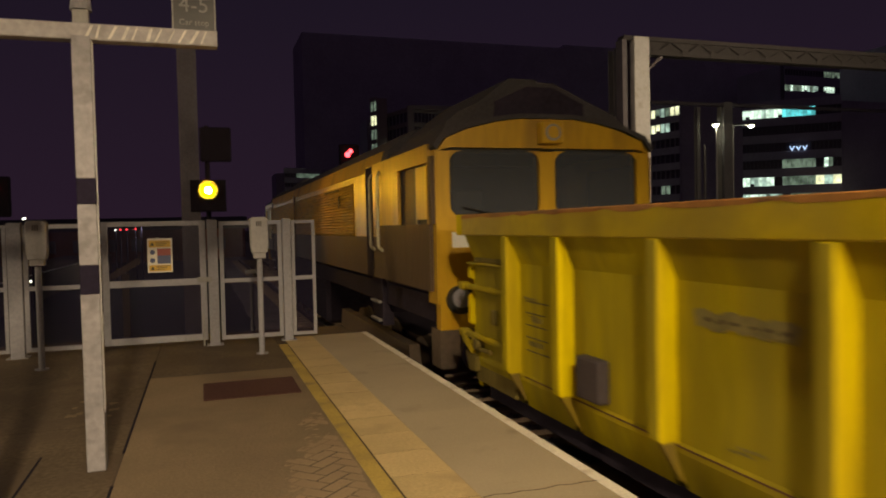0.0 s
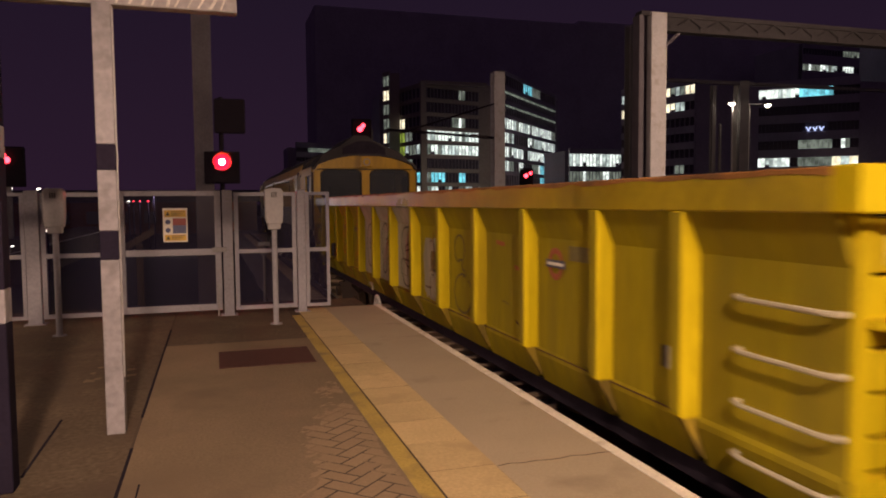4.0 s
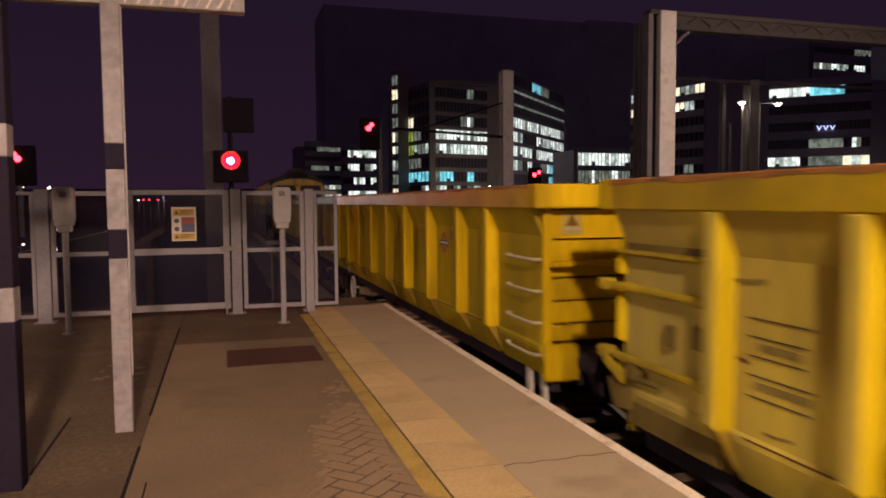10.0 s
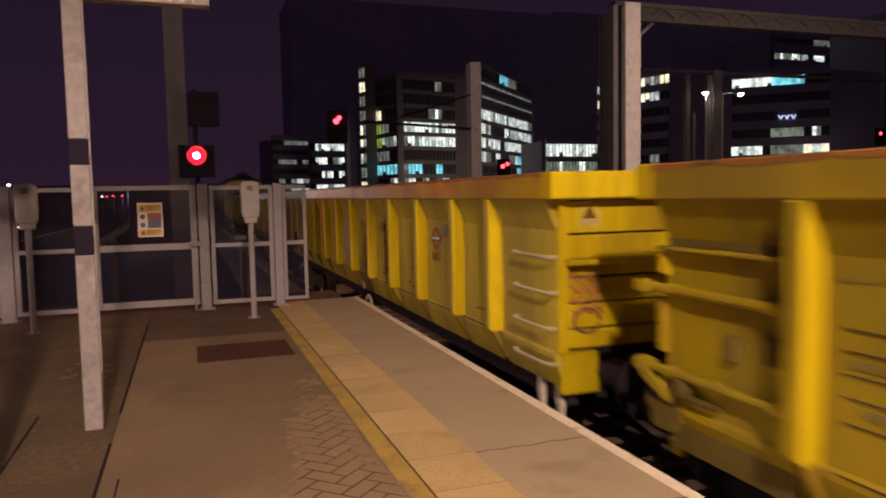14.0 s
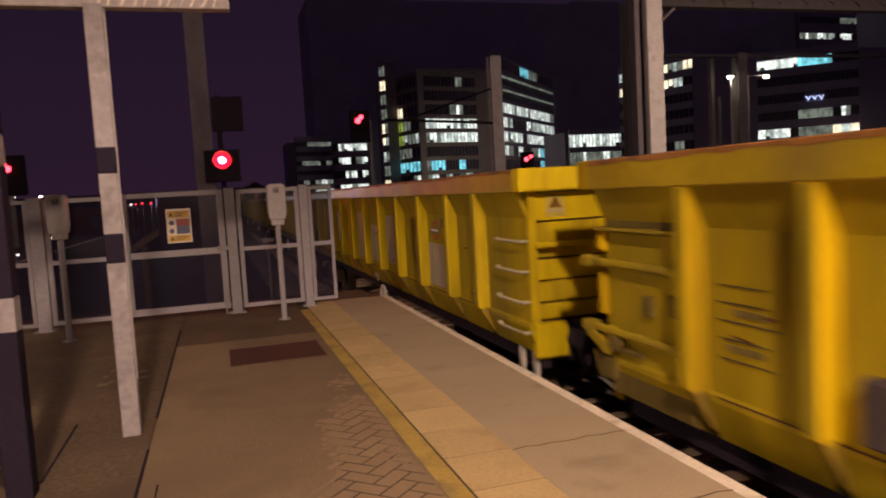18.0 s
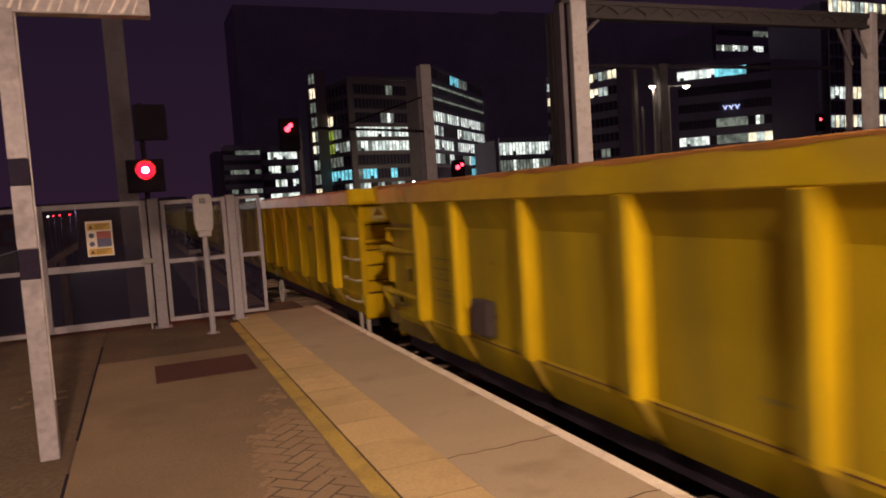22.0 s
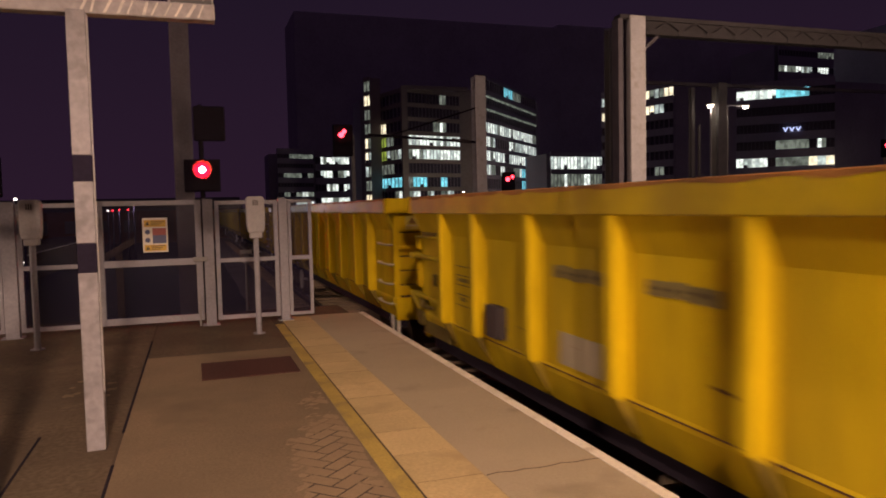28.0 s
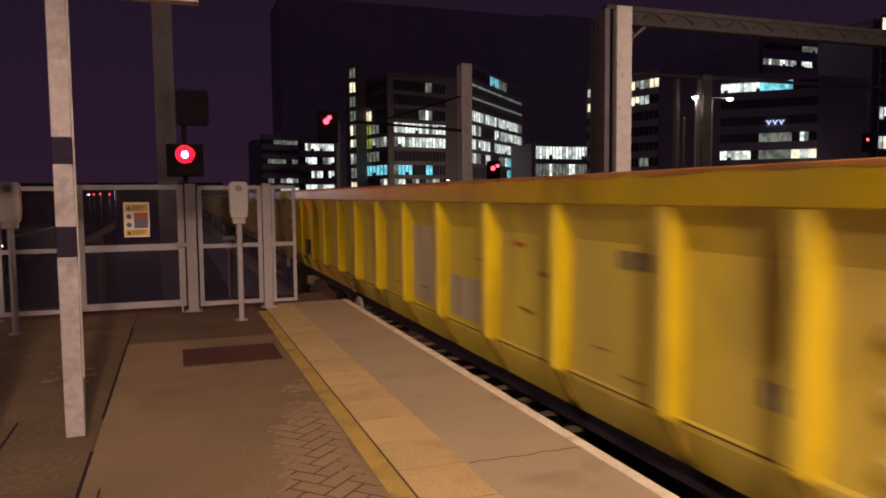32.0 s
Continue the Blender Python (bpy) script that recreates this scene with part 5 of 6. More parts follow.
            put("windscreen", pr([(s * 0.12, zz(1.55)), (s * 1.09, zz(1.55)), (s * 1.07, zz(2.19)), (s * 0.12, zz(2.21))], "y", 0.025, 0.04), M_CABGLASS, "dark raked windscreen")
            for cx, cz in ((0.09, 1.52), (0.09, 2.2), (1.115, 1.52), (1.115, 2.2)):
                ex, ez = (0.13 if cx < 0.5 else -0.13), (0.13 if cz < 1.8 else -0.13)
                arc = [(cx + ex - ex * math.sin(radians(q)), cz + ez - ez * math.cos(radians(q))) for q in range(0, 91, 18)]
                put("corner_web", pr([(s * x, zz(z)) for x, z in [(cx - ex * 0.05, cz - ez * 0.05), (cx + ex, cz - ez * 0.05)] + arc + [(cx - ex * 0.05, cz + ez)]], "y", 0.002, 0.02), M_LOCO)
            put("wiper", rod(bmnew(), (s * 0.62, -f * 0.012, zz(1.54)), (s * 0.98, -f * 0.012, zz(1.62)), 0.009), M_RUBBER)
            lc = put("light_cluster", rod(bmnew(), (s * 1.03, -f * 0.06, zz(0.66)), (s * 1.03, f * 0.02, zz(0.66)), 0.15, 20), M_RUBBER, "round lamp cluster")
            put("headlamp", rod(bmnew(), (s * 1.03, -f * 0.075, zz(0.68)), (s * 1.03, -f * 0.06, zz(0.68)), 0.1, 18), M_GALV, "unlit headlamp lens")
            put("buffer", rod(rod(bmnew(), (s * 0.87, f * 0.1, 1.05), (s * 0.87, -f * 0.2, 1.05), 0.1, 14), (s * 0.87, -f * 0.2, 1.05), (s * 0.87, -f * 0.25, 1.05), 0.22, 20), M_UNDER)
            put("warning_label", box(bmnew(), s * 1.0 - 0.1, s * 1.0 + 0.1, min(-f * 0.004, 0), max(-f * 0.004, 0), zz(1.2), zz(1.36)), M_SIGNWHITE, "small white label")
        put("centre_post", pr([(-0.09, zz(1.52)), (0.09, zz(1.52)), (0.09, zz(2.2)), (-0.09, zz(2.2))], "y", 0.0, 0.12), M_LOCO)
        brow = [(-FW, 2.2), (-1.15, 2.33), (-0.9, 2.43), (-0.6, 2.505), (-0.3, 2.545), (0.3, 2.545), (0.6, 2.505), (0.9, 2.43), (1.15, 2.33), (FW, 2.2), (1.1, 2.235), (-1.1, 2.235)]
        put("brow", pr([(x, zz(z)) for x, z in brow], "y", -0.02, 0.16), M_LOCO, "curved yellow brow")
        put("brow_trim", pr([(x * 1.02, zz(z + 0.005)) for x, z in brow[:10]] + [(x * 1.05, zz(z + 0.05)) for x, z in brow[:10][::-1]], "y", -0.05, 0.3), M_ROOF, "dark rain strip")
        put("cab_roof", pr([(x * 0.99, zz(z)) for x, z in [(-W, 2.22), (-1.2, 2.38), (-0.85, 2.52), (-0.4, 2.60), (0.4, 2.60), (0.85, 2.52), (1.2, 2.38), (W, 2.22)]], "y", 0.06, 2.2), M_ROOF, "dark grey cab roof")
        hood = [(-1.18, 2.30), (-1.08, 2.52), (-0.93, 2.64), (-0.55, 2.80), (-0.17, 2.97), (0.17, 2.97), (0.55, 2.80), (0.93, 2.64), (1.08, 2.52), (1.18, 2.30)]
        put("roof_hood", pr([(x, zz(z)) for x, z in hood], "y", 0.17, 0.62), M_ROOF, "raised grey roof hood")
        put("hood_top", pr([(x * 0.97, zz(z + (0.13 if abs(x) < 0.3 else 0.02 if abs(x) < 0.6 else 0.0))) for x, z in hood], "y", 0.62, 3.0), M_ROOF, "grey roof hood behind the cab front")
        put("hood_grille", pr([(-0.54, zz(2.585)), (-0.53, zz(2.75)), (-0.16, zz(2.92)), (0.16, zz(2.92)), (0.53, zz(2.75)), (0.54, zz(2.585))], "y", 0.155, 0.17), M_UNDER, "dark grille")
        put("lamp_panel", bevelled(box(bmnew(), -0.125, 0.125, min(-f * 0.15, 0), max(-f * 0.15, 0), zz(2.275), zz(2.505)), 0.012), M_LOCO, "square lamp housing")
        put("marker_lamp", rod(bmnew(), (0, -f * 0.165, zz(2.39)), (0, -f * 0.15, zz(2.39)), 0.088, 20), M_GALV, "round unlit lamp")
        put("marker_lamp_glass", rod(bmnew(), (0, -f * 0.17, zz(2.39)), (0, -f * 0.165, zz(2.39)), 0.066, 18), M_LOCO)
        put("buffer_beam", box(bmnew(), -1.25, 1.25, min(0, f * 0.3), max(0, f * 0.3), zz(-0.05), zz(0.35)), M_UNDERLIT, "grimy buffer beam")
        put("cab_floor", box(bmnew(), -1.2, 1.2, min(f * 0.2, f * 2.3), max(f * 0.2, f * 2.3), zz(0.7), zz(1.05)), M_UNDER)
        put("driver_desk", box(bmnew(), -1.15, 1.15, min(f * 0.25, f * 0.6), max(f * 0.25, f * 0.6), zz(1.05), zz(1.5)), M_DARKBOX)
        put("seat", bevelled(box(bmnew(), -0.75, -0.35, min(f * 0.95, f * 1.1), max(f * 0.95, f * 1.1), zz(1.2), zz(1.85)), 0.03), M_RUBBER)
        put("bulkhead", box(bmnew(), -1.25, 1.25, min(f * 2.2, f * 2.3), max(f * 2.2, f * 2.3), zz(0.7), zz(2.25)), M_DARKBOX, "dark cab back wall")
        put("coupling", rod(bmnew(), (0, f * 0.1, 0.98), (0, -f * 0.2, 0.95), 0.06), M_UNDER)
    part("fuel_tank", bevelled(box(bmnew(), -1.2, 1.2, 7.5, 12.8, zz(-0.5), zz(0.45)), 0.08), M_UNDER, l, "dark fuel tank")
    part("underframe", box(bmnew(), -1.2, 1.2, 0.3, LOCO_LEN - 0.3, zz(0.4), zz(0.68)), M_UNDER, l)
    wheels = []
    for yb in (4.0, LOCO_LEN - 4.0):
        b = part("bogie", box(bmnew(), -0.6, 0.6, -2.0, 2.0, 0.5, 0.75), M_UNDER, l, "three axle bogie", at=(0, yb, 0))
        for s in (-1, 1):
            part("side_frame", prism(bmnew(), [(-2.4, 0.5), (-2.3, 0.85), (2.3, 0.85), (2.4, 0.5), (2.0, 0.4), (1.0, 0.55), (0.4, 0.4), (-0.4, 0.4), (-1.0, 0.55), (-2.0, 0.4)], "x", s * 0.98, s * 1.12), M_UNDERLIT, b)
        for k in (-1.9, 0.0, 1.9):
            wheels.append((part("wheelset", shared("ws", wheelset_mesh), None, l, "steel wheels on an axle", at=(0, yb + k, WHEEL_R)), yb + k))
    for yh in (5.5, 9.5, 13.5):
        part("roof_hatch", bevelled(box(bmnew(), -0.45, 0.45, yh, yh + 2.2, zz(2.79), zz(2.9)), 0.02), M_ROOF, l)
    return l, wheels


LOCO, LOCO_WHEELS = locomotive()
# ---- lineside and distance ----
def signal_mast():
    m = thing("overhead_line_mast", "grey steel overhead line mast beyond the fence", "mast", (-0.145, 16.0, -1.2), "overhead line masts")
    for x0, x1, y0, y1 in ((-0.185, 0.185, -0.19, -0.165), (-0.185, 0.185, 0.165, 0.19), (-0.012, 0.012, -0.165, 0.165)):
        part("flange", box(bmnew(), x0, x1, y0, y1, 0.0, 8.6), M_MAST, m)
    part("footing", box(bmnew(), -0.4, 0.4, -0.4, 0.4, -0.3, 0.1), M_CONC, m)


signal_mast()


def lens_disc(bm, x, z, r, y0, y1):
    return rod(bm, (x, y0, z), (x, y1, z), r, 24)


def near_signal():
    s = thing("railway_signal", "railway signal with added turning lenses and halo ring beside the mast", "signal", (0.20, 15.7, 0.0), "signals")
    part("post", rod(bmnew(), (0.0, 0.25, -1.2), (0.0, 0.25, 3.6), 0.05, 10), M_SIGNALBLACK, s)
    # front plate with a round opening at z = 2.26
    plate, n, r = bmnew(), 24, 0.153
    x0, x1, z0, z1 = -0.34, 0.34, -0.43, 0.2
    inner, outer = [], []
    for i in range(n):
        c, d = math.cos(2 * math.pi * i / n), math.sin(2 * math.pi * i / n)
        k = min((x1 if c > 0 else x0) / c if abs(c) > 1e-6 else 9, (z1 if d > 0 else z0) / d if abs(d) > 1e-6 else 9)
        inner.append(plate.verts.new((r * c, 0.0, 2.26 + r * d)))
        outer.append(plate.verts.new((k * c, 0.0, 2.26 + k * d)))
    for i in range(n):
        plate.faces.new((inner[i], inner[(i + 1) % n], outer[(i + 1) % n], outer[i]))
    part("front_plate", plate, M_SIGNALBLACK, s, "black plate with a round opening")
    for a in ((x0 - 0.01, x0, 0.0, 0.2, 1.82, 2.47), (x1, x1 + 0.01, 0.0, 0.2, 1.82, 2.47), (x0, x1, 0.0, 0.2, 1.82, 1.845), (x0, x1, 0.0, 0.2, 2.455, 2.47), (x0, x1, 0.19, 0.2, 1.845, 2.455), (x0, x1, 0.004, 0.01, 1.845, 2.10)):
        part("case_panel", box(bmnew(), *a), M_SIGNALBLACK, s)
    # flared ring before the opening, added to catch lens light as a halo
    bm, rings = bmnew(), []
    for y, q in ((0.0, 0.152), (-0.03, 0.165), (-0.06, 0.18), (-0.09, 0.20), (-0.09, 0.212), (-0.06, 0.195), (-0.03, 0.18), (0.0, 0.167)):
        rings.append([bm.verts.new((q * math.cos(i * math.pi / 16), y, 2.26 + q * math.sin(i * math.pi / 16))) for i in range(32)])
    for j in range(8):
        for i in range(32):
            bm.faces.new((rings[j][i], rings[j][(i + 1) % 32], rings[(j + 1) % 8][(i + 1) % 32], rings[(j + 1) % 8][i]))
    part("hood", bm, M_HALO, s, "flared black ring added to catch a halo of lens light", smooth=True)
    part("backing_board", bevelled(box(bmnew(), -0.14, 0.48, 0.02, 0.08, 2.84, 3.55), 0.03), M_SIGNALBLACK, s, "large dark backing board")
    part("bracket", box(bmnew(), -0.3, 0.05, 0.2, 0.3, 2.2, 2.3), M_GALVDIM, s)
    # Added carrier: its turn swaps the lens that shows.
    spec = part("spectacle", rod(bmnew(), (0, -0.01, 0), (0, 0.01, 0), 0.03, 12), M_SIGNALBLACK, s, "turning carrier of the coloured lenses", at=(0.0, 0.06, 2.07))
    a = radians(115)
    # Lens widened to take in its glare; a small core keeps the white middle.
    for nm, lens, core, u, v in (("yellow_lens", G_AMBER, G_AMBERCORE, 0.0, 0.19), ("red_lens", G_RED, G_REDCORE, 0.19 * math.sin(a), 0.19 * math.cos(a))):
        part(nm, lens_disc(bmnew(), u, v, 0.15, -0.012, 0.012), lens, spec, "glowing coloured lens")
        part("lens_core", lens_disc(bmnew(), u, v, 0.066, -0.02, -0.012), core, spec, "bright middle of the lens")
    return spec


SPECTACLE = near_signal()


def red_signal(x, y, z, post_x, twin, scale=1.0):
    s = thing("railway_signal", "distant dark railway signal showing red", "signal", (x, y, 0), "signals")
    part("lens", rod(bmnew(), (0, -0.06, z), (0, 0.0, z), 0.17 * scale, 20), G_REDFAR, s, "glowing red lens")
    if twin:
        part("lens", rod(bmnew(), (twin, -0.06, z + 0.22), (twin, 0.0, z + 0.22), 0.13 * scale, 20), G_REDFAR, s, "glowing red lens")
    part("head", bevelled(box(bmnew(), -0.5, 0.75, 0.02, 0.3, z - 1.3, z + 0.65), 0.06), M_SIGNALBLACK, s, "dark signal head")
    part("post", rod(bmnew(), (post_x, 0.2, -1.3), (post_x, 0.2, z), 0.13, 10), M_GALVDIM, s)


red_signal(8.8, 45.0, 5.95, 0.75, 0.2)
red_signal(26.6, 60.0, 3.7, 0.3, 0.45, 1.1)
red_signal(-9.4, 40.0, 3.6, 0.0, -0.15, 0.9)
red_signal(71.4, 60.0, 7.0, 0.0, 0.0, 0.9)


def ole_mast(x, y, h, w=0.3, arm=0.0, mat=None):
    m = thing("overhead_line_mast", "grey steel overhead line mast", "mast", (x, y, -1.3), "overhead line masts")
    for x0, x1, y0, y1 in ((-w, w, -w, -w + 0.03), (-w, w, w - 0.03, w), (-0.02, 0.02, -w + 0.03, w - 0.03)):
        part("flange", box(bmnew(), x0, x1, y0, y1, 0.0, h + 1.3), mat or M_GALVDIM, m)
    if arm:
        # Arm and stay blackened, so that they read as unlit silhouettes.
        part("cantilever", rod(bmnew(), (0, 0, h * 0.72), (arm, 0, h * 0.76), 0.075, 8), M_SIGNALBLACK, m)
        part("stay", rod(bmnew(), (0, 0, h * 0.95), (arm * 0.8, 0, h * 0.76), 0.045, 8), M_SIGNALBLACK, m)
        part("insulator", rod(bmnew(), (arm * 0.1, 0, h * 0.725), (arm * 0.25, 0, h * 0.733), 0.11, 10), M_DARKBOX, m)
    return m


ole_mast(15.95, 40.0, 8.9, 0.33, -6.6, M_PALESTEEL)
far = ole_mast(37.32, 45.3, 10.1, 0.39, 0.0)
ole_mast(34.95, 45.4, 9.7, 0.16)
ole_mast(35.75, 45.6, 7.0, 0.07)
part("cross_beam", box(bmnew(), -6.6, 18.0, -0.15, 0.15, 11.12, 11.34), M_MAST, far, "grey cross beam over the tracks")
ole_mast(14.06, 22.6, 7.45, 0.2, 0.0)


def portal():
    p = thing("overhead_line_portal", "grey steel portal frame over the tracks carrying the overhead line", "gantry", (0, 21.54, -1.3))
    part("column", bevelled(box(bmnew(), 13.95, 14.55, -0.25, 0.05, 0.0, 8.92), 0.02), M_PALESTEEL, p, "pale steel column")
    # Web painted near black for the shade of its recess.
    part("column_web", box(bmnew(), 13.70, 13.95, 0.02, 0.05, 0.0, 8.85), M_UNDER, p, "column web darkened for its shaded recess")
    part("column_flange", box(bmnew(), 13.52, 13.70, -0.2, 0.2, 0.0, 8.80), M_MAST, p)
    part("column", bevelled(box(bmnew(), 28.32, 28.72, -0.25, 0.25, 0.0, 9.0), 0.02), M_PALESTEEL, p)
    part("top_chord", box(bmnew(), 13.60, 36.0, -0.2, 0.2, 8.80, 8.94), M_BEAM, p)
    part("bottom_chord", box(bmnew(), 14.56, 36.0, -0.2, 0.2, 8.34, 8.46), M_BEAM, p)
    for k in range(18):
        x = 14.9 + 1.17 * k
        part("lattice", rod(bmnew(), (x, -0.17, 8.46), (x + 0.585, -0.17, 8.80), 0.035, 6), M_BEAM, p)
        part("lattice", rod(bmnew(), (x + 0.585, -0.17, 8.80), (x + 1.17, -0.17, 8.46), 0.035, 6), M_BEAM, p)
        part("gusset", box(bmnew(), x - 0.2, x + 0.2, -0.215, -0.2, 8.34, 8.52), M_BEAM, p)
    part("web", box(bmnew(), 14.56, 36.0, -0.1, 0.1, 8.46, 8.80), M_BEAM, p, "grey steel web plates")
    part("slim_column", bevelled(box(bmnew(), 27.42, 27.62, 0.1, 0.3, 0.0, 8.35), 0.02), M_MAST, p)
    for xa, xb in ((27.52, 26.7), (28.52, 27.7), (28.52, 29.4)):
        part("branch", rod(bmnew(), (xa, 0.0, 6.9), (xb, 0.0, 8.35), 0.07, 8), M_MAST, p)
    part("knee_brace", rod(bmnew(), (14.6, 0, 7.85), (15.2, 0, 8.36), 0.06, 8), M_MAST, p)


portal()


def street_and_facade_lamp(x, y, z, reach):
    s = thing("street_and_facade_lamp", "lit lamp on a tall pale pole for street and facades", "street lamp", (x, y, -1.3), "street lamps")
    h = z + 1.3
    part("pole", rod(bmnew(), (reach, 0, 0), (reach, 0, h + 0.05), 0.085, 10, 0.06), M_BOX, s)
    part("outreach", rod(bmnew(), (reach, 0, h + 0.03), (0, 0, h + 0.1), 0.05, 8), M_GALV, s)
    part("lantern", bevelled(box(bmnew(), -0.3, 0.3, -0.16, 0.16, h + 0.02, h + 0.16), 0.03), M_GALVDIM, s)
    part("lantern_glass", rod(bmnew(), (0, 0, h + 0.02), (0, 0, h - 0.14), 0.24, 14, 0.12), G_LAMP, s, "glowing lantern glass")


street_and_facade_lamp(36.27, 45.0, 8.4, 0.07)
street_and_facade_lamp(39.45, 45.0, 8.4, -1.64)
# Three more, added to brighten the office fronts.
for x, y in ((64.0, 172.0), (98.0, 186.0), (128.0, 118.0)):
    street_and_facade_lamp(x, y, 5.0, 0.6)

KIND = {"w": G_WHITE, "y": G_WARM, "c": G_CYAN, "g": G_GREEN, "d": G_DIM, ".": M_DARKPANE}


def facade(parent, a, b, z0, z1, rows, mat, inset=0.25, gap=0.025, sill=0.3, group_of=4):
    """A storeyed wall from a to b (x, y), with a window for every letter in rows, top row first."""
    ax, ay, bx, by = *a, *b
    ln, ang = math.hypot(bx - ax, by - ay), math.atan2(by - ay, bx - ax)
    wall = part("wall", bmnew(), mat, parent, at=(ax, ay, 0))
    wall.rotation_euler = (0, 0, ang)
    n, h = len(rows), (z1 - z0) / len(rows)
    for k in range(n + 1):
        part("spandrel", box(bmnew(), 0, ln, -0.15, 0.35, z1 - k * h - sill * h / 2, z1 - k * h + sill * h / 2), mat, wall)
    rnd = random.Random(int(ax * 7 + ay))
    for k, row in enumerate(rows):
        m, zt = len(row) * 2, z1 - k * h
        cw = ln / m
        for i in range(m):
            ch = row[i // 2]
            mat_w = KIND[ch]
            if ch in "wy":
                mat_w = rnd.choice((mat_w, mat_w, mat_w, mat_w, G_MID, G_MID, G_DIM))
            low = rnd.choice((0.0, 0.0, 0.0, 0.0, 0.0, 0.0, 0.3)) if ch in "wyc" else 0.0
            me = shared(("win", round(cw, 2), round(h, 2), mat_w.name, low, sill), lambda: mesh_of("window", box(bmnew(), cw * gap / 2, cw * (1 - gap / 2), inset, inset + 0.1, -h * (1 - sill / 2) + low * h * (1 - sill), -h * sill / 2), mat_w))
            part("window", me, None, wall, "lit office window" if ch not in ".d" else "", at=(i * cw, 0, zt))
        for i in range(m + 1):
            part("mullion", shared(("mul", round(cw * gap, 2), round(h, 2), mat.name, sill), lambda: mesh_of("mullion", box(bmnew(), -cw * gap / 2, cw * gap / 2, -0.05, 0.4, -h * (1 - sill / 2), -h * sill / 2), M_FACADEDARK)), None, wall, at=(i * cw, 0, zt))
        part("back_wall", box(bmnew(), 0, ln, inset + 0.12, inset + 0.2, zt - h, zt), M_DARKPANE, wall)
    return wall


def block(parent, x0, x1, y0, y1, z0, z1, mat, name="core"):
    return part(name, box(bmnew(), x0, x1, y0, y1, z0, z1), mat, parent)


def office_a():
    o = thing("office_building", "multi-storey office block with lit glazed floors at night", "office building", (0, 0, -1.3), "office buildings")
    facade(o, (54.5, 190), (72.0, 195), 3.84, 34.0, [".....d..", "........", "....dw..", "wwwwwwww", "dwwwwwww", "........", "wcc..c..", "dw.w.ww."], M_FACADE)
    facade(o, (50.6, 203), (53.5, 190.4), 3.84, 34.0, ["...", "...", "y..", "gd.", "gww", "dd.", "ccc", "..w"], M_FACADE)
    facade(o, (46.3, 202.5), (47.5, 200), 3.0, 38.4, ["d", "y", "d", "d", "y", "y", "y", "d", "y"], M_FACADE)
    block(o, 47.5, 50.5, 200.0, 204, 0, 38.6, M_FACADE, "stair_tower")
    block(o, 72.0, 76.0, 195.0, 205, 0, 35.4, M_FACADE, "pier")
    block(o, 53.5, 55.1, 189.3, 190.2, 0, 35.0, M_FACADE, "pier")
    block(o, 54.5, 72.2, 196.5, 215, 0, 34.2, M_FACADEDARK)
    block(o, 54.2, 72.4, 189.5, 190.6, 34.2, 35.2, M_FACADE, "roof_beam")
    block(o, 46.0, 72.0, 206, 216, 0, 33.5, M_FACADEDARK)


def office_b():
    o = thing("office_building", "glass office block with bright upper floors and teal trim", "office building", (0, 0, -1.3), "office buildings")
    facade(o, (81.8, 200), (117.8, 240), 3.0, 40.2, ["....ccdd....", "............", "............", "wwwwwwwwwwwd", "ww...wwwwwww", "wwww.wwwwcww", "ww.w..dwcwww", ".....w..cccc", "............"], M_FACADEDARK, sill=0.28)
    block(o, 79.5, 81.8, 199.5, 204, 0, 40.6, M_FACADE, "stair_tower")
    block(o, 84.0, 119.0, 240.5, 262, 0, 39.0, M_FACADEDARK)
    # Trim lines given a dim glow of their own.
    for z in (34.4, 30.6):
        part("trim", prism(bmnew(), [(81.9, 199.6), (117.7, 239.4), (117.6, 239.6), (81.8, 199.9)], "z", z, z + 0.5), G_DIM, o, "teal trim given a dim glow")


def office_c():
    o = thing("office_building", "low dark office block with a strip of lit windows", "office building", (0, 0, -1.3), "office buildings")
    facade(o, (87.5, 170), (108, 172), 2.0, 15.6, ["wwwwwwwwww", "ddwddwdddd", ".........."], M_FACADEDARK)
    block(o, 87.6, 110, 172.6, 185, 0, 15.8, M_FACADEDARK)


def office_d():
    o = thing("office_building", "dark office block with a few warm lit windows", "office building", (0, 0, -1.3), "office buildings")
    facade(o, (90.5, 150), (95.6, 130), 1.0, 27.4, ["ywyyyyyy", "yyyyyyy.", "........", "........", "........", "......d.", "........", ".....yy."], M_FACADEDARK, sill=0.45)
    block(o, 96.2, 112.0, 130.4, 150, 0, 27.0, M_FACADEDARK)


def office_e():
    o = thing("office_building", "dark office block with lit top floor and glazed hall", "office building", (0, 0, -1.3), "office buildings")
    wall = facade(o, (120.0, 140), (134.8, 126), 1.5, 28.6, ["wwwwwcccc...", "............", "............", ".....dddd.w.", "wwww.ddddyyy", "wwwww.ddd...", "............"], M_FACADEDARK, sill=0.48)
    block(o, 120.7, 150.0, 140.6, 160, 0, 28.4, M_FACADEDARK)
    block(o, 135.3, 150.0, 126.4, 140.5, 0, 28.4, M_FACADEDARK)
    for k in range(3):
        x = 9.9 + 1.3 * k
        part("emblem", prism(bmnew(), [(x, 18.9), (x + 0.6, 17.8), (x + 1.2, 18.9), (x + 0.9, 18.9), (x + 0.6, 18.3), (x + 0.3, 18.9)], "y", -0.4, -0.3), glow_sign, wall, "glowing chevron emblem")


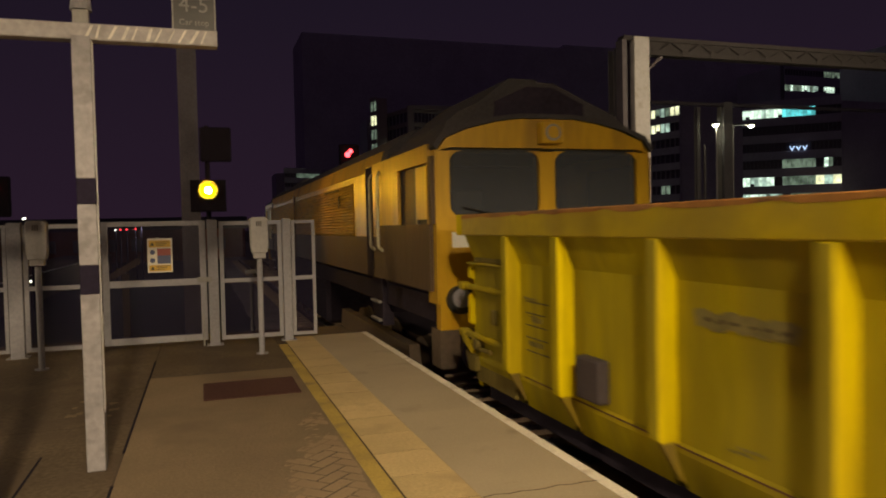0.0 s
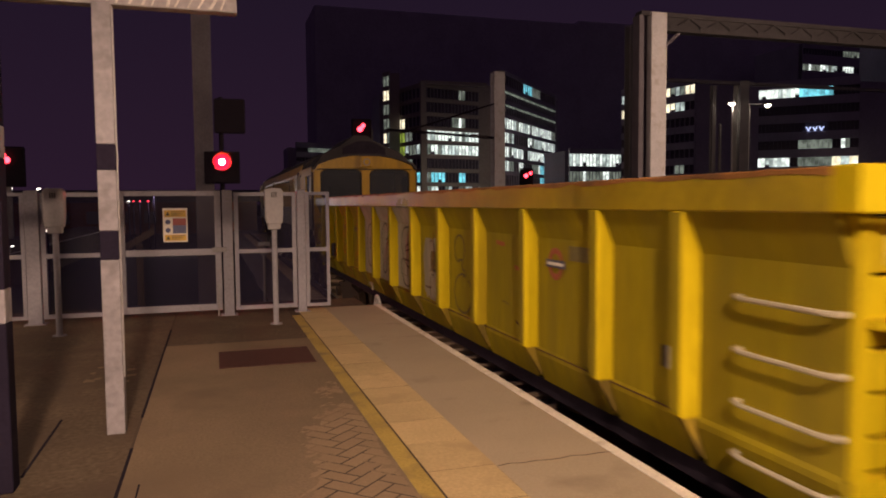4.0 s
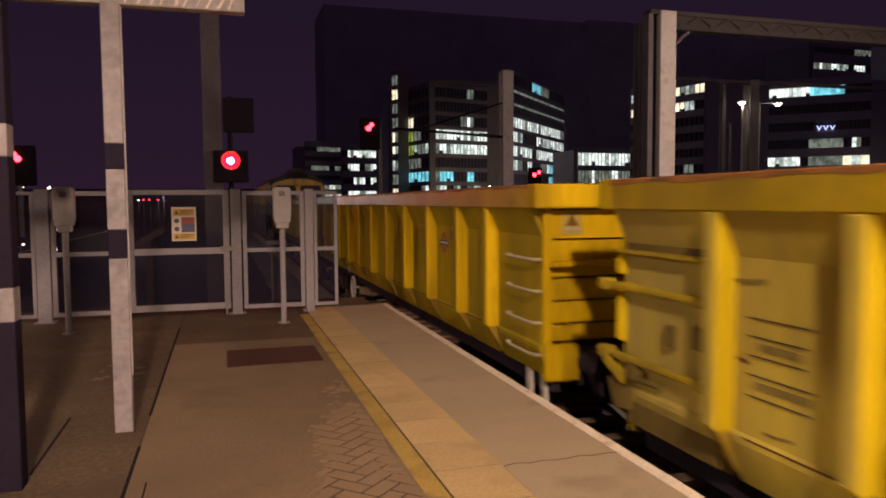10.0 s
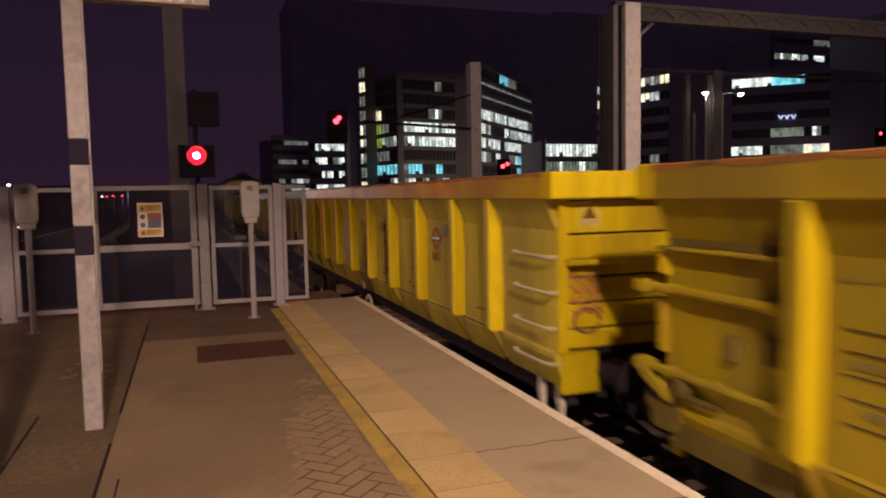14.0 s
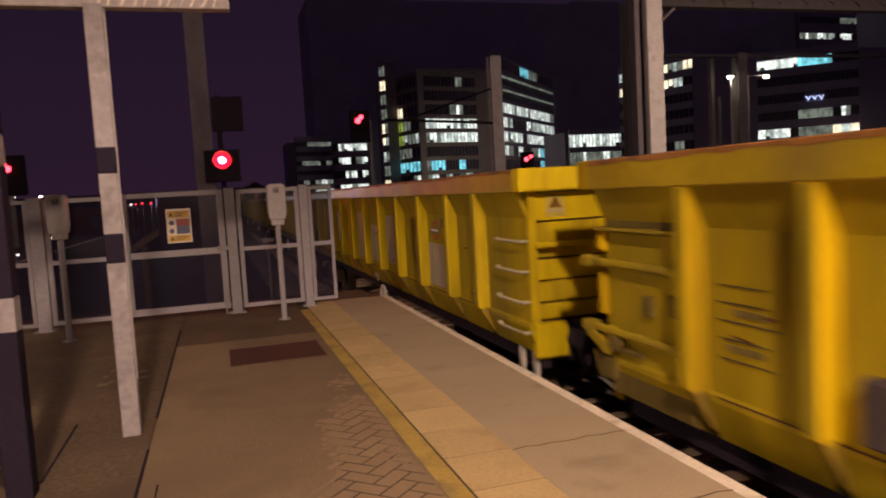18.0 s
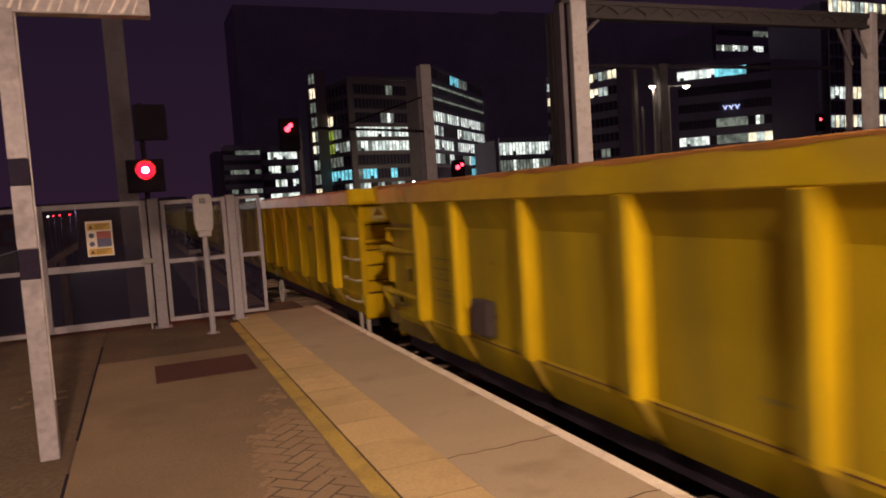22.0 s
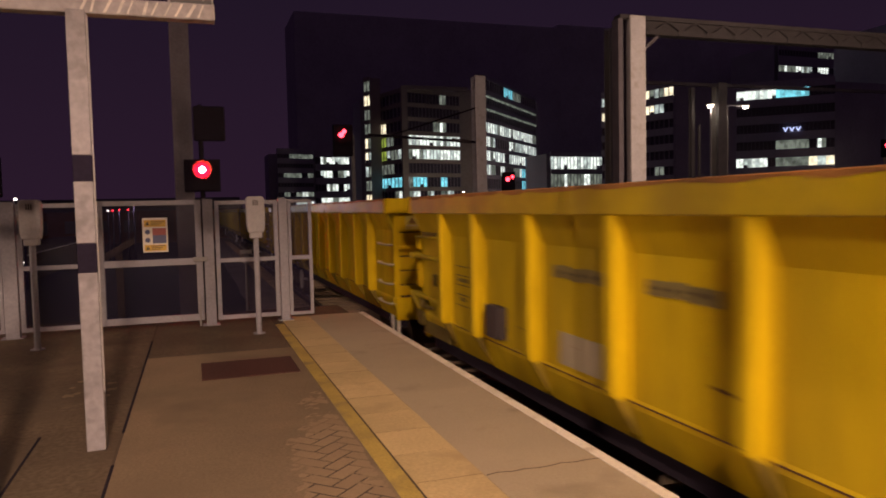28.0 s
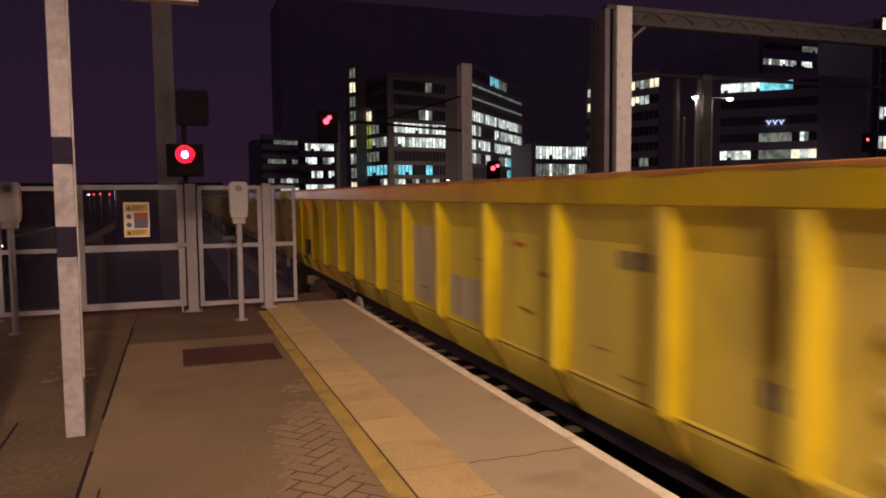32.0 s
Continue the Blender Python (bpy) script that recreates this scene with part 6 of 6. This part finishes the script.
def office_f():
    o = thing("office_tower", "tall dark office tower with a sparkling top floor", "office tower", (0, 0, -1.3), "office buildings")
    facade(o, (246, 260), (292, 262), 50.0, 70.5, [".......ddwwwww", "dwdwww.ww.....", ".............."], M_FACADEDARK, sill=0.62)
    block(o, 246, 292, 262.6, 290, 0, 70.5, M_FACADEDARK)


def office_g():
    o = thing("office_building", "office block with several warm lit storeys", "office building", (0, 0, -1.3), "office buildings")
    facade(o, (170.5, 140), (200, 142), 2.0, 47.0, ["yyyyyyyy", "........", "........", "........", "........", "........", "wwyyyyyy", "........", "yyyyyyyy", "........", "........", "........"], M_FACADEDARK, sill=0.16)
    block(o, 170.6, 200, 142.6, 160, 0, 47.0, M_FACADEDARK)


def office_h():
    o = thing("office_building", "distant low office block with lit window bands", "office building", (0, 0, -1.3), "office buildings")
    facade(o, (36.5, 230), (47.5, 231), 3.0, 20.0, [".wwwww", ".ww.ww", "..ww.w", ".wwdww"], M_FACADEDARK, sill=0.5)
    facade(o, (24.5, 226), (36.0, 230), 3.0, 20.5, ["..dddd", "......", ".ddd.d", "......", ".d.dwd", "ww.www"], M_FACADEDARK, sill=0.55)
    block(o, 22.5, 47.4, 231.6, 245, 0, 20.0, M_FACADEDARK)


glow_sign = glow("emblem_glow", (0.55, 0.65, 1.0), 1.2)
for f in (office_a, office_b, office_c, office_d, office_e, office_f, office_g, office_h):
    f()
# Stands for a soft dark mass in the sky, shaped to the camera's view.
tw = thing("dark_sky_mass", "dark blocks standing for a dark mass in the night sky", "tower block", (0, 0, -1.3))
block(tw, 41.0, 160.0, 300, 330, 0, 82.0, M_TOWER, "wall")
block(tw, 160.0, 250.0, 302, 330, 0, 84.0, M_TOWER, "wall")
block(tw, 250.0, 420.0, 304, 330, 0, 86.0, M_TOWER, "wall")


# ---- beyond the fence, towards the dark side of the station ----
def far_lamp(x, y, z, r, mat=None):
    l = thing("distant_lamp", "small distant lit lamp on a thin pole", "lamp", (x, y, -1.3), "distant lamps")
    part("pole", rod(bmnew(), (0, 0, 0), (0, 0, z + 1.3), 0.05, 6), M_BLACKPAINT, l)
    part("lantern", rod(bmnew(), (-r, 0, z + 1.3), (r, 0, z + 1.35), r * 0.7, 8), mat or G_FAR, l, "glowing lantern")


# The lantern at x -3.2 is added only to stand by the rail sheen lamp.
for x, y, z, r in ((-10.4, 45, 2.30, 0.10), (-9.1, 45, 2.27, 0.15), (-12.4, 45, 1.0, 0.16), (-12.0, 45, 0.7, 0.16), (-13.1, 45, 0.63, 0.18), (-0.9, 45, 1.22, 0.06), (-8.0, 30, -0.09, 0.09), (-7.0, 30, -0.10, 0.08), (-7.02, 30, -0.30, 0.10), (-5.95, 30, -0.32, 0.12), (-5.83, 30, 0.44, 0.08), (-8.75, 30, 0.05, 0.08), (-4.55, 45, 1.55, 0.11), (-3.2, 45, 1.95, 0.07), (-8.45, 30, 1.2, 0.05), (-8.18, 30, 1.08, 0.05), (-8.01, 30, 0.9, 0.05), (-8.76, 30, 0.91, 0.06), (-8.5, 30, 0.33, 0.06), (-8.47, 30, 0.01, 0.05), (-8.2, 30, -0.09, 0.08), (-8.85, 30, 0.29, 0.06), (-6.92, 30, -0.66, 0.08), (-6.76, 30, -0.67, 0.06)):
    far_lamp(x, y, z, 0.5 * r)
for x, y, z in ((-4.3, 45, 1.56), (-3.97, 45, 1.58), (-3.5, 45, 1.58)):
    far_lamp(x, y, z, 0.04, G_REDFAR)
ad = thing("lit_sign_board", "small glowing yellow sign board on two posts", "sign", (-8.18, 30, -1.3))
part("panel", bevelled(box(bmnew(), -0.24, 0.24, -0.04, 0.04, 1.77, 2.09), 0.01), G_SIGN, ad, "glowing yellow panel")
part("cap", box(bmnew(), -0.26, 0.26, -0.05, 0.05, 2.09, 2.12), M_GALVDIM, ad)
for x in (-0.2, 0.2):
    part("post", rod(bmnew(), (x, 0, 0.1), (x, 0, 1.77), 0.025, 8), M_GALVDIM, ad)
hoard = thing("low_hoarding", "pale timber hoarding rail in the dark", "hoarding", (0, 30.4, -1.3))
part("rail", box(bmnew(), -11.0, -7.6, -0.03, 0.03, 1.53, 1.66), M_CONC, hoard)
for x in (-10.6, -9.4, -8.2):
    part("post", box(bmnew(), x - 0.05, x + 0.05, -0.05, 0.05, 0.1, 1.53), M_CONC, hoard)


def parked_car(x, y, turn):
    c = thing("parked_car", "dark parked car with lit headlamps", "car", (x, y, -1.32), "parked cars")
    c.rotation_euler = (0, 0, radians(turn))
    part("body", bevelled(box(bmnew(), -0.85, 0.85, -2.1, 2.1, 0.3, 0.85), 0.1, 2), M_DARKBOX, c)
    part("cabin", bevelled(prism(bmnew(), [(-1.2, 0.82), (-0.6, 1.4), (0.9, 1.4), (1.6, 0.82)], "x", -0.75, 0.75), 0.05), M_DARKPANE, c)
    for sx in (-0.75, 0.75):
        for sy in (-1.3, 1.3):
            part("wheel", rod(bmnew(), (sx, sy, 0.3), (sx * 1.15, sy, 0.3), 0.3, 14), M_RUBBER, c)
    for sx in (-0.6, 0.6):
        part("headlamp", rod(bmnew(), (sx, -2.12, 0.65), (sx, -2.05, 0.65), 0.13, 12), G_FAR, c, "lit headlamp")


parked_car(-11.2, 41, 10)
parked_car(-15.6, 46, 10)


def brick_range():
    b = thing("station_building", "long low brick building in the dark", "building", (0, 0, -1.3))
    part("wall", box(bmnew(), -19.0, 4.0, 72, 80, 0, 2.9), M_BRICKFAR, b, "dark reddish brick wall")
    part("roof", prism(bmnew(), [(71.4, 2.9), (80.6, 2.9), (76, 4.1)], "x", -19.4, 4.4), M_ROOF, b)
    for k in range(9):
        part("window", box(bmnew(), -18 + 2.4 * k, -17 + 2.4 * k, 71.9, 71.98, 1.0, 2.1), KIND["."], b)


brick_range()


def railing():
    r = thing("boundary_railing", "dark steel post and rail railing", "railing", (0, 0, -1.3))
    for k in range(9):
        part("post", rod(bmnew(), (-10.6 + 0.5 * k, 28, 0.0), (-10.6 + 0.5 * k, 28, 1.3), 0.03, 8), M_GALVDIM, r)
    for z in (0.3, 0.6, 0.9, 1.22):
        part("rail", rod(bmnew(), (-10.6, 28, z), (-6.6, 28, z), 0.025, 8), M_GALVDIM, r)


railing()
ramp = solid("opposite_platform", prism(bmnew(), [(-9.5, -1.4), (-9.5, -0.2), (-6.4, -0.2), (-6.4, -1.4)], "y", 16.5, 60), M_CONC, "dark opposite platform with a pale edge", "platform", kind="structure")
part("white_edge_line", box(bmnew(), -6.5, -6.38, 16.5, 60, -0.2, -0.19), M_WHITELINE, ramp)
gs = thing("ground_sign", "small white lineside marker with a round plate on a post", "marker", (0.95, 15.0, -1.3))
part("post", rod(bmnew(), (0, 0, 0), (0, 0, 1.9), 0.03, 8), M_GALVDIM, gs)
part("plate", bevelled(box(bmnew(), -0.115, 0.115, -0.045, -0.03, 1.86, 1.94), 0.004), M_SIGNWHITE, gs, "white number bar")
part("round_plate", rod(bmnew(), (0, -0.045, 1.74), (0, -0.03, 1.74), 0.085, 20), M_UNIT, gs, "grey round plate")
slope = thing("ramp_parapet", "pale sloping concrete parapet beyond the gate", "parapet", (0, 0, -1.3))
part("wall", prism(bmnew(), [(-1.95, 1.62), (-1.30, 2.02), (-1.30, 2.18), (-1.95, 1.80), ], "y", 17.9, 18.1), M_UNDERLIT, slope)
part("support", box(bmnew(), -1.70, -1.55, 17.92, 18.08, 0, 1.8), M_UNDERLIT, slope)
# ---- paving pieces ----
def paving():
    y = -1.785 - 16 * 0.89
    cop = mesh_of("coping_stone", slab(bmnew(), 1.3945, EDGE, 0.0, 0.89, -0.09, 0.0, 0.0004), M_COPING)
    wl = mesh_of("white_edge_line", slab(bmnew(), EDGE - 0.072, EDGE + 0.002, 0.0, 0.89, -0.02, 0.004, 0.002), M_WHITELINE)
    while y < 9.7:
        part("coping_stone", cop, None, PLATFORM, at=(0, y, 0))
        part("white_edge_line", wl, None, PLATFORM, "white painted platform edge", at=(0, y, 0))
        y += 0.89
    tac = mesh_of("buff_paver", slab(bmnew(), 1.024, 1.392, 0.0, 0.445, -0.03, 0.001, 0.0005), M_TACTILE)
    jt = mesh_of("joint", box(bmnew(), 1.026, 1.390, -0.0017, 0.0017, -0.001, 0.0016), M_TJOINT)
    for k in range(-32, 26):
        part("buff_paver", tac, None, PLATFORM, at=(0, -1.785 + 0.445 * k, random.Random(k + 40).uniform(-0.001, 0.001)))
    for k in range(1, 26):
        part("joint", jt, None, PLATFORM, "sandy joint between pavers", at=(0, -1.785 + 0.445 * k, 0))
    rc = random.Random(8)
    for y in (3.525, 2.635):
        bm = bmnew()
        xs = [1.398 + 0.0746 * k for k in range(11)]
        ys = [y + rc.uniform(-0.012, 0.012) for _ in xs]
        for k in range(10):
            a, b = bm.verts.new((xs[k], ys[k] - 0.005, 0.003)), bm.verts.new((xs[k + 1], ys[k + 1] - 0.005, 0.003))
            bm.faces.new((a, b, bm.verts.new((xs[k + 1], ys[k + 1] + 0.005, 0.003)), bm.verts.new((xs[k], ys[k] + 0.005, 0.003))))
        part("crack", bm, M_JOINT, PLATFORM, "dark ragged crack across the coping")
    # herringbone blocks: pairs of blocks on a diagonal lattice
    a = mesh_of("block", slab(bmnew(), 0.0045, 0.1955, 0.0045, 0.0955, -0.03, 0.0, 0.003), M_BLOCK)
    b = mesh_of("block", slab(bmnew(), 0.0045, 0.0955, 0.0045, 0.1955, -0.03, 0.0, 0.003), M_BLOCK)
    count, rest, rnd = 0, bmnew(), random.Random(3)
    c45 = math.sqrt(0.5)
    spots = []
    for i in range(-70, 71):
        for j in range(-40, 41):
            # one horizontal and one upright block of the pattern, in pattern space
            for kind, u, v in (("a", 0.1 * i + 0.2 * j, 0.1 * i - 0.2 * j), ("b", 0.1 * i + 0.2 * j - 0.1, 0.1 * i - 0.2 * j)):
                cu, cv = (u + 0.1, v + 0.05) if kind == "a" else (u + 0.05, v + 0.1)
                x, yy = 0.4 + (cu - cv) * c45, 4.6 + (cu + cv) * c45
                if -0.34 < x < 0.93 and 1.75 < yy < 7.5 and not (-0.05 < x < 0.89 and 6.33 < yy < 7.18):
                    spots.append((yy, kind, u, v))
    spots.sort()
    for yy, kind, u, v in spots:
        px, py = 0.4 + (u - v) * c45, 4.6 + (u + v) * c45
        dz = rnd.uniform(-0.0011, 0.0)
        if 2.2 < yy and count < 300:
            o = part("block", a if kind == "a" else b, None, PLATFORM, at=(px, py, dz))
            o.rotation_euler = (rnd.uniform(-0.003, 0.003), rnd.uniform(-0.003, 0.003), math.pi / 4)
            count += 1
        else:
            n0 = len(rest.verts)
            w, d = (0.2, 0.1) if kind == "a" else (0.1, 0.2)
            slab(rest, 0.0045, w - 0.0045, 0.0045, d - 0.0045, -0.03, dz, 0.003)
            rest.verts.ensure_lookup_table()
            m = pose(px, py, 0, 0, 0, 45)
            for k in range(n0, len(rest.verts)):
                rest.verts[k].co = m @ rest.verts[k].co
    tagged(part("blocks", rest, M_BLOCK, PLATFORM, "worn herringbone block paving"), kind="stuff")


paving()

# ---- movement ----
# seconds, place of the first wagon's leading end along the track
TRAIN = [(0.0, 6.24), (0.5, 7.57), (1.0, 8.89), (2.0, 11.53), (3.0, 14.20), (4.25, 17.56), (5.5, 21.20), (6.0, 22.71), (7.0, 25.73), (8.5, 30.49), (9.0, 32.13), (9.5, 33.80), (10.0, 35.50),
         (10.5, 37.21), (11.0, 38.96), (12.0, 42.58), (13.0, 46.40), (13.5, 48.41), (13.8, 49.64), (15.0, 54.53), (16.5, 60.62), (17.5, 64.96), (18.0, 67.16), (19.0, 71.62), (20.0, 76.22), (21.0, 80.94),
         (22.0, 85.76), (23.0, 90.77), (24.5, 98.57), (25.5, 103.89), (26.5, 109.37), (27.5, 114.97), (28.0, 117.80), (29.5, 126.54), (30.0, 129.50), (31.0, 135.53), (32.0, 141.64)]


def spline():
    """Natural cubic through TRAIN; returns the place at any time."""
    t, s = np.array([r[0] for r in TRAIN]), np.array([r[1] - 0.055 for r in TRAIN])
    h = np.diff(t)
    n = len(t)
    a, r = np.zeros((n, n)), np.zeros(n)
    a[0, 0] = a[-1, -1] = 1
    for i in range(1, n - 1):
        a[i, i - 1:i + 2] = h[i - 1], 2 * (h[i - 1] + h[i]), h[i]
        r[i] = 6 * ((s[i + 1] - s[i]) / h[i] - (s[i] - s[i - 1]) / h[i - 1])
    m = np.linalg.solve(a, r)

    def at(x):
        i = min(max(int(np.searchsorted(t, x)) - 1, 0), n - 2)
        u, v = t[i + 1] - x, x - t[i]
        return float((m[i] * u ** 3 + m[i + 1] * v ** 3) / (6 * h[i]) + (s[i] / h[i] - m[i] * h[i] / 6) * u + (s[i + 1] / h[i] - m[i + 1] * h[i] / 6) * v)
    return at


def motions():
    at = spline()
    times = [0.25 * k for k in range(129)]
    fine = [0.1 * k for k in range(321)]
    turn = [(t, math.degrees((at(t) - at(0.0)) / WHEEL_R)) for t in fine]
    for k, w in enumerate(WAGONS):
        walk(w, [(t, pose(XC, at(t) - PITCH * k, RAIL)) for t in times])
        for ob, y in WHEELS[k]:
            walk(ob, [(t, pose(0, y, WHEEL_R, -a)) for t, a in turn])
    walk(LOCO, [(t, pose(XC, at(t) + LOCO_GAP, RAIL)) for t in times])
    for ob, y in LOCO_WHEELS:
        walk(ob, [(t, pose(0, y, WHEEL_R, -a)) for t, a in turn])
    # the signal turns from yellow to red
    walk(SPECTACLE, [(t, pose(0.0, 0.06, 2.07, 0, a, 0)) for t, a in ((0.0, 0), (2.5, 0), (2.65, 0), (2.75, -58), (2.85, -115), (3.0, -115), (32.0, -115))])


motions()
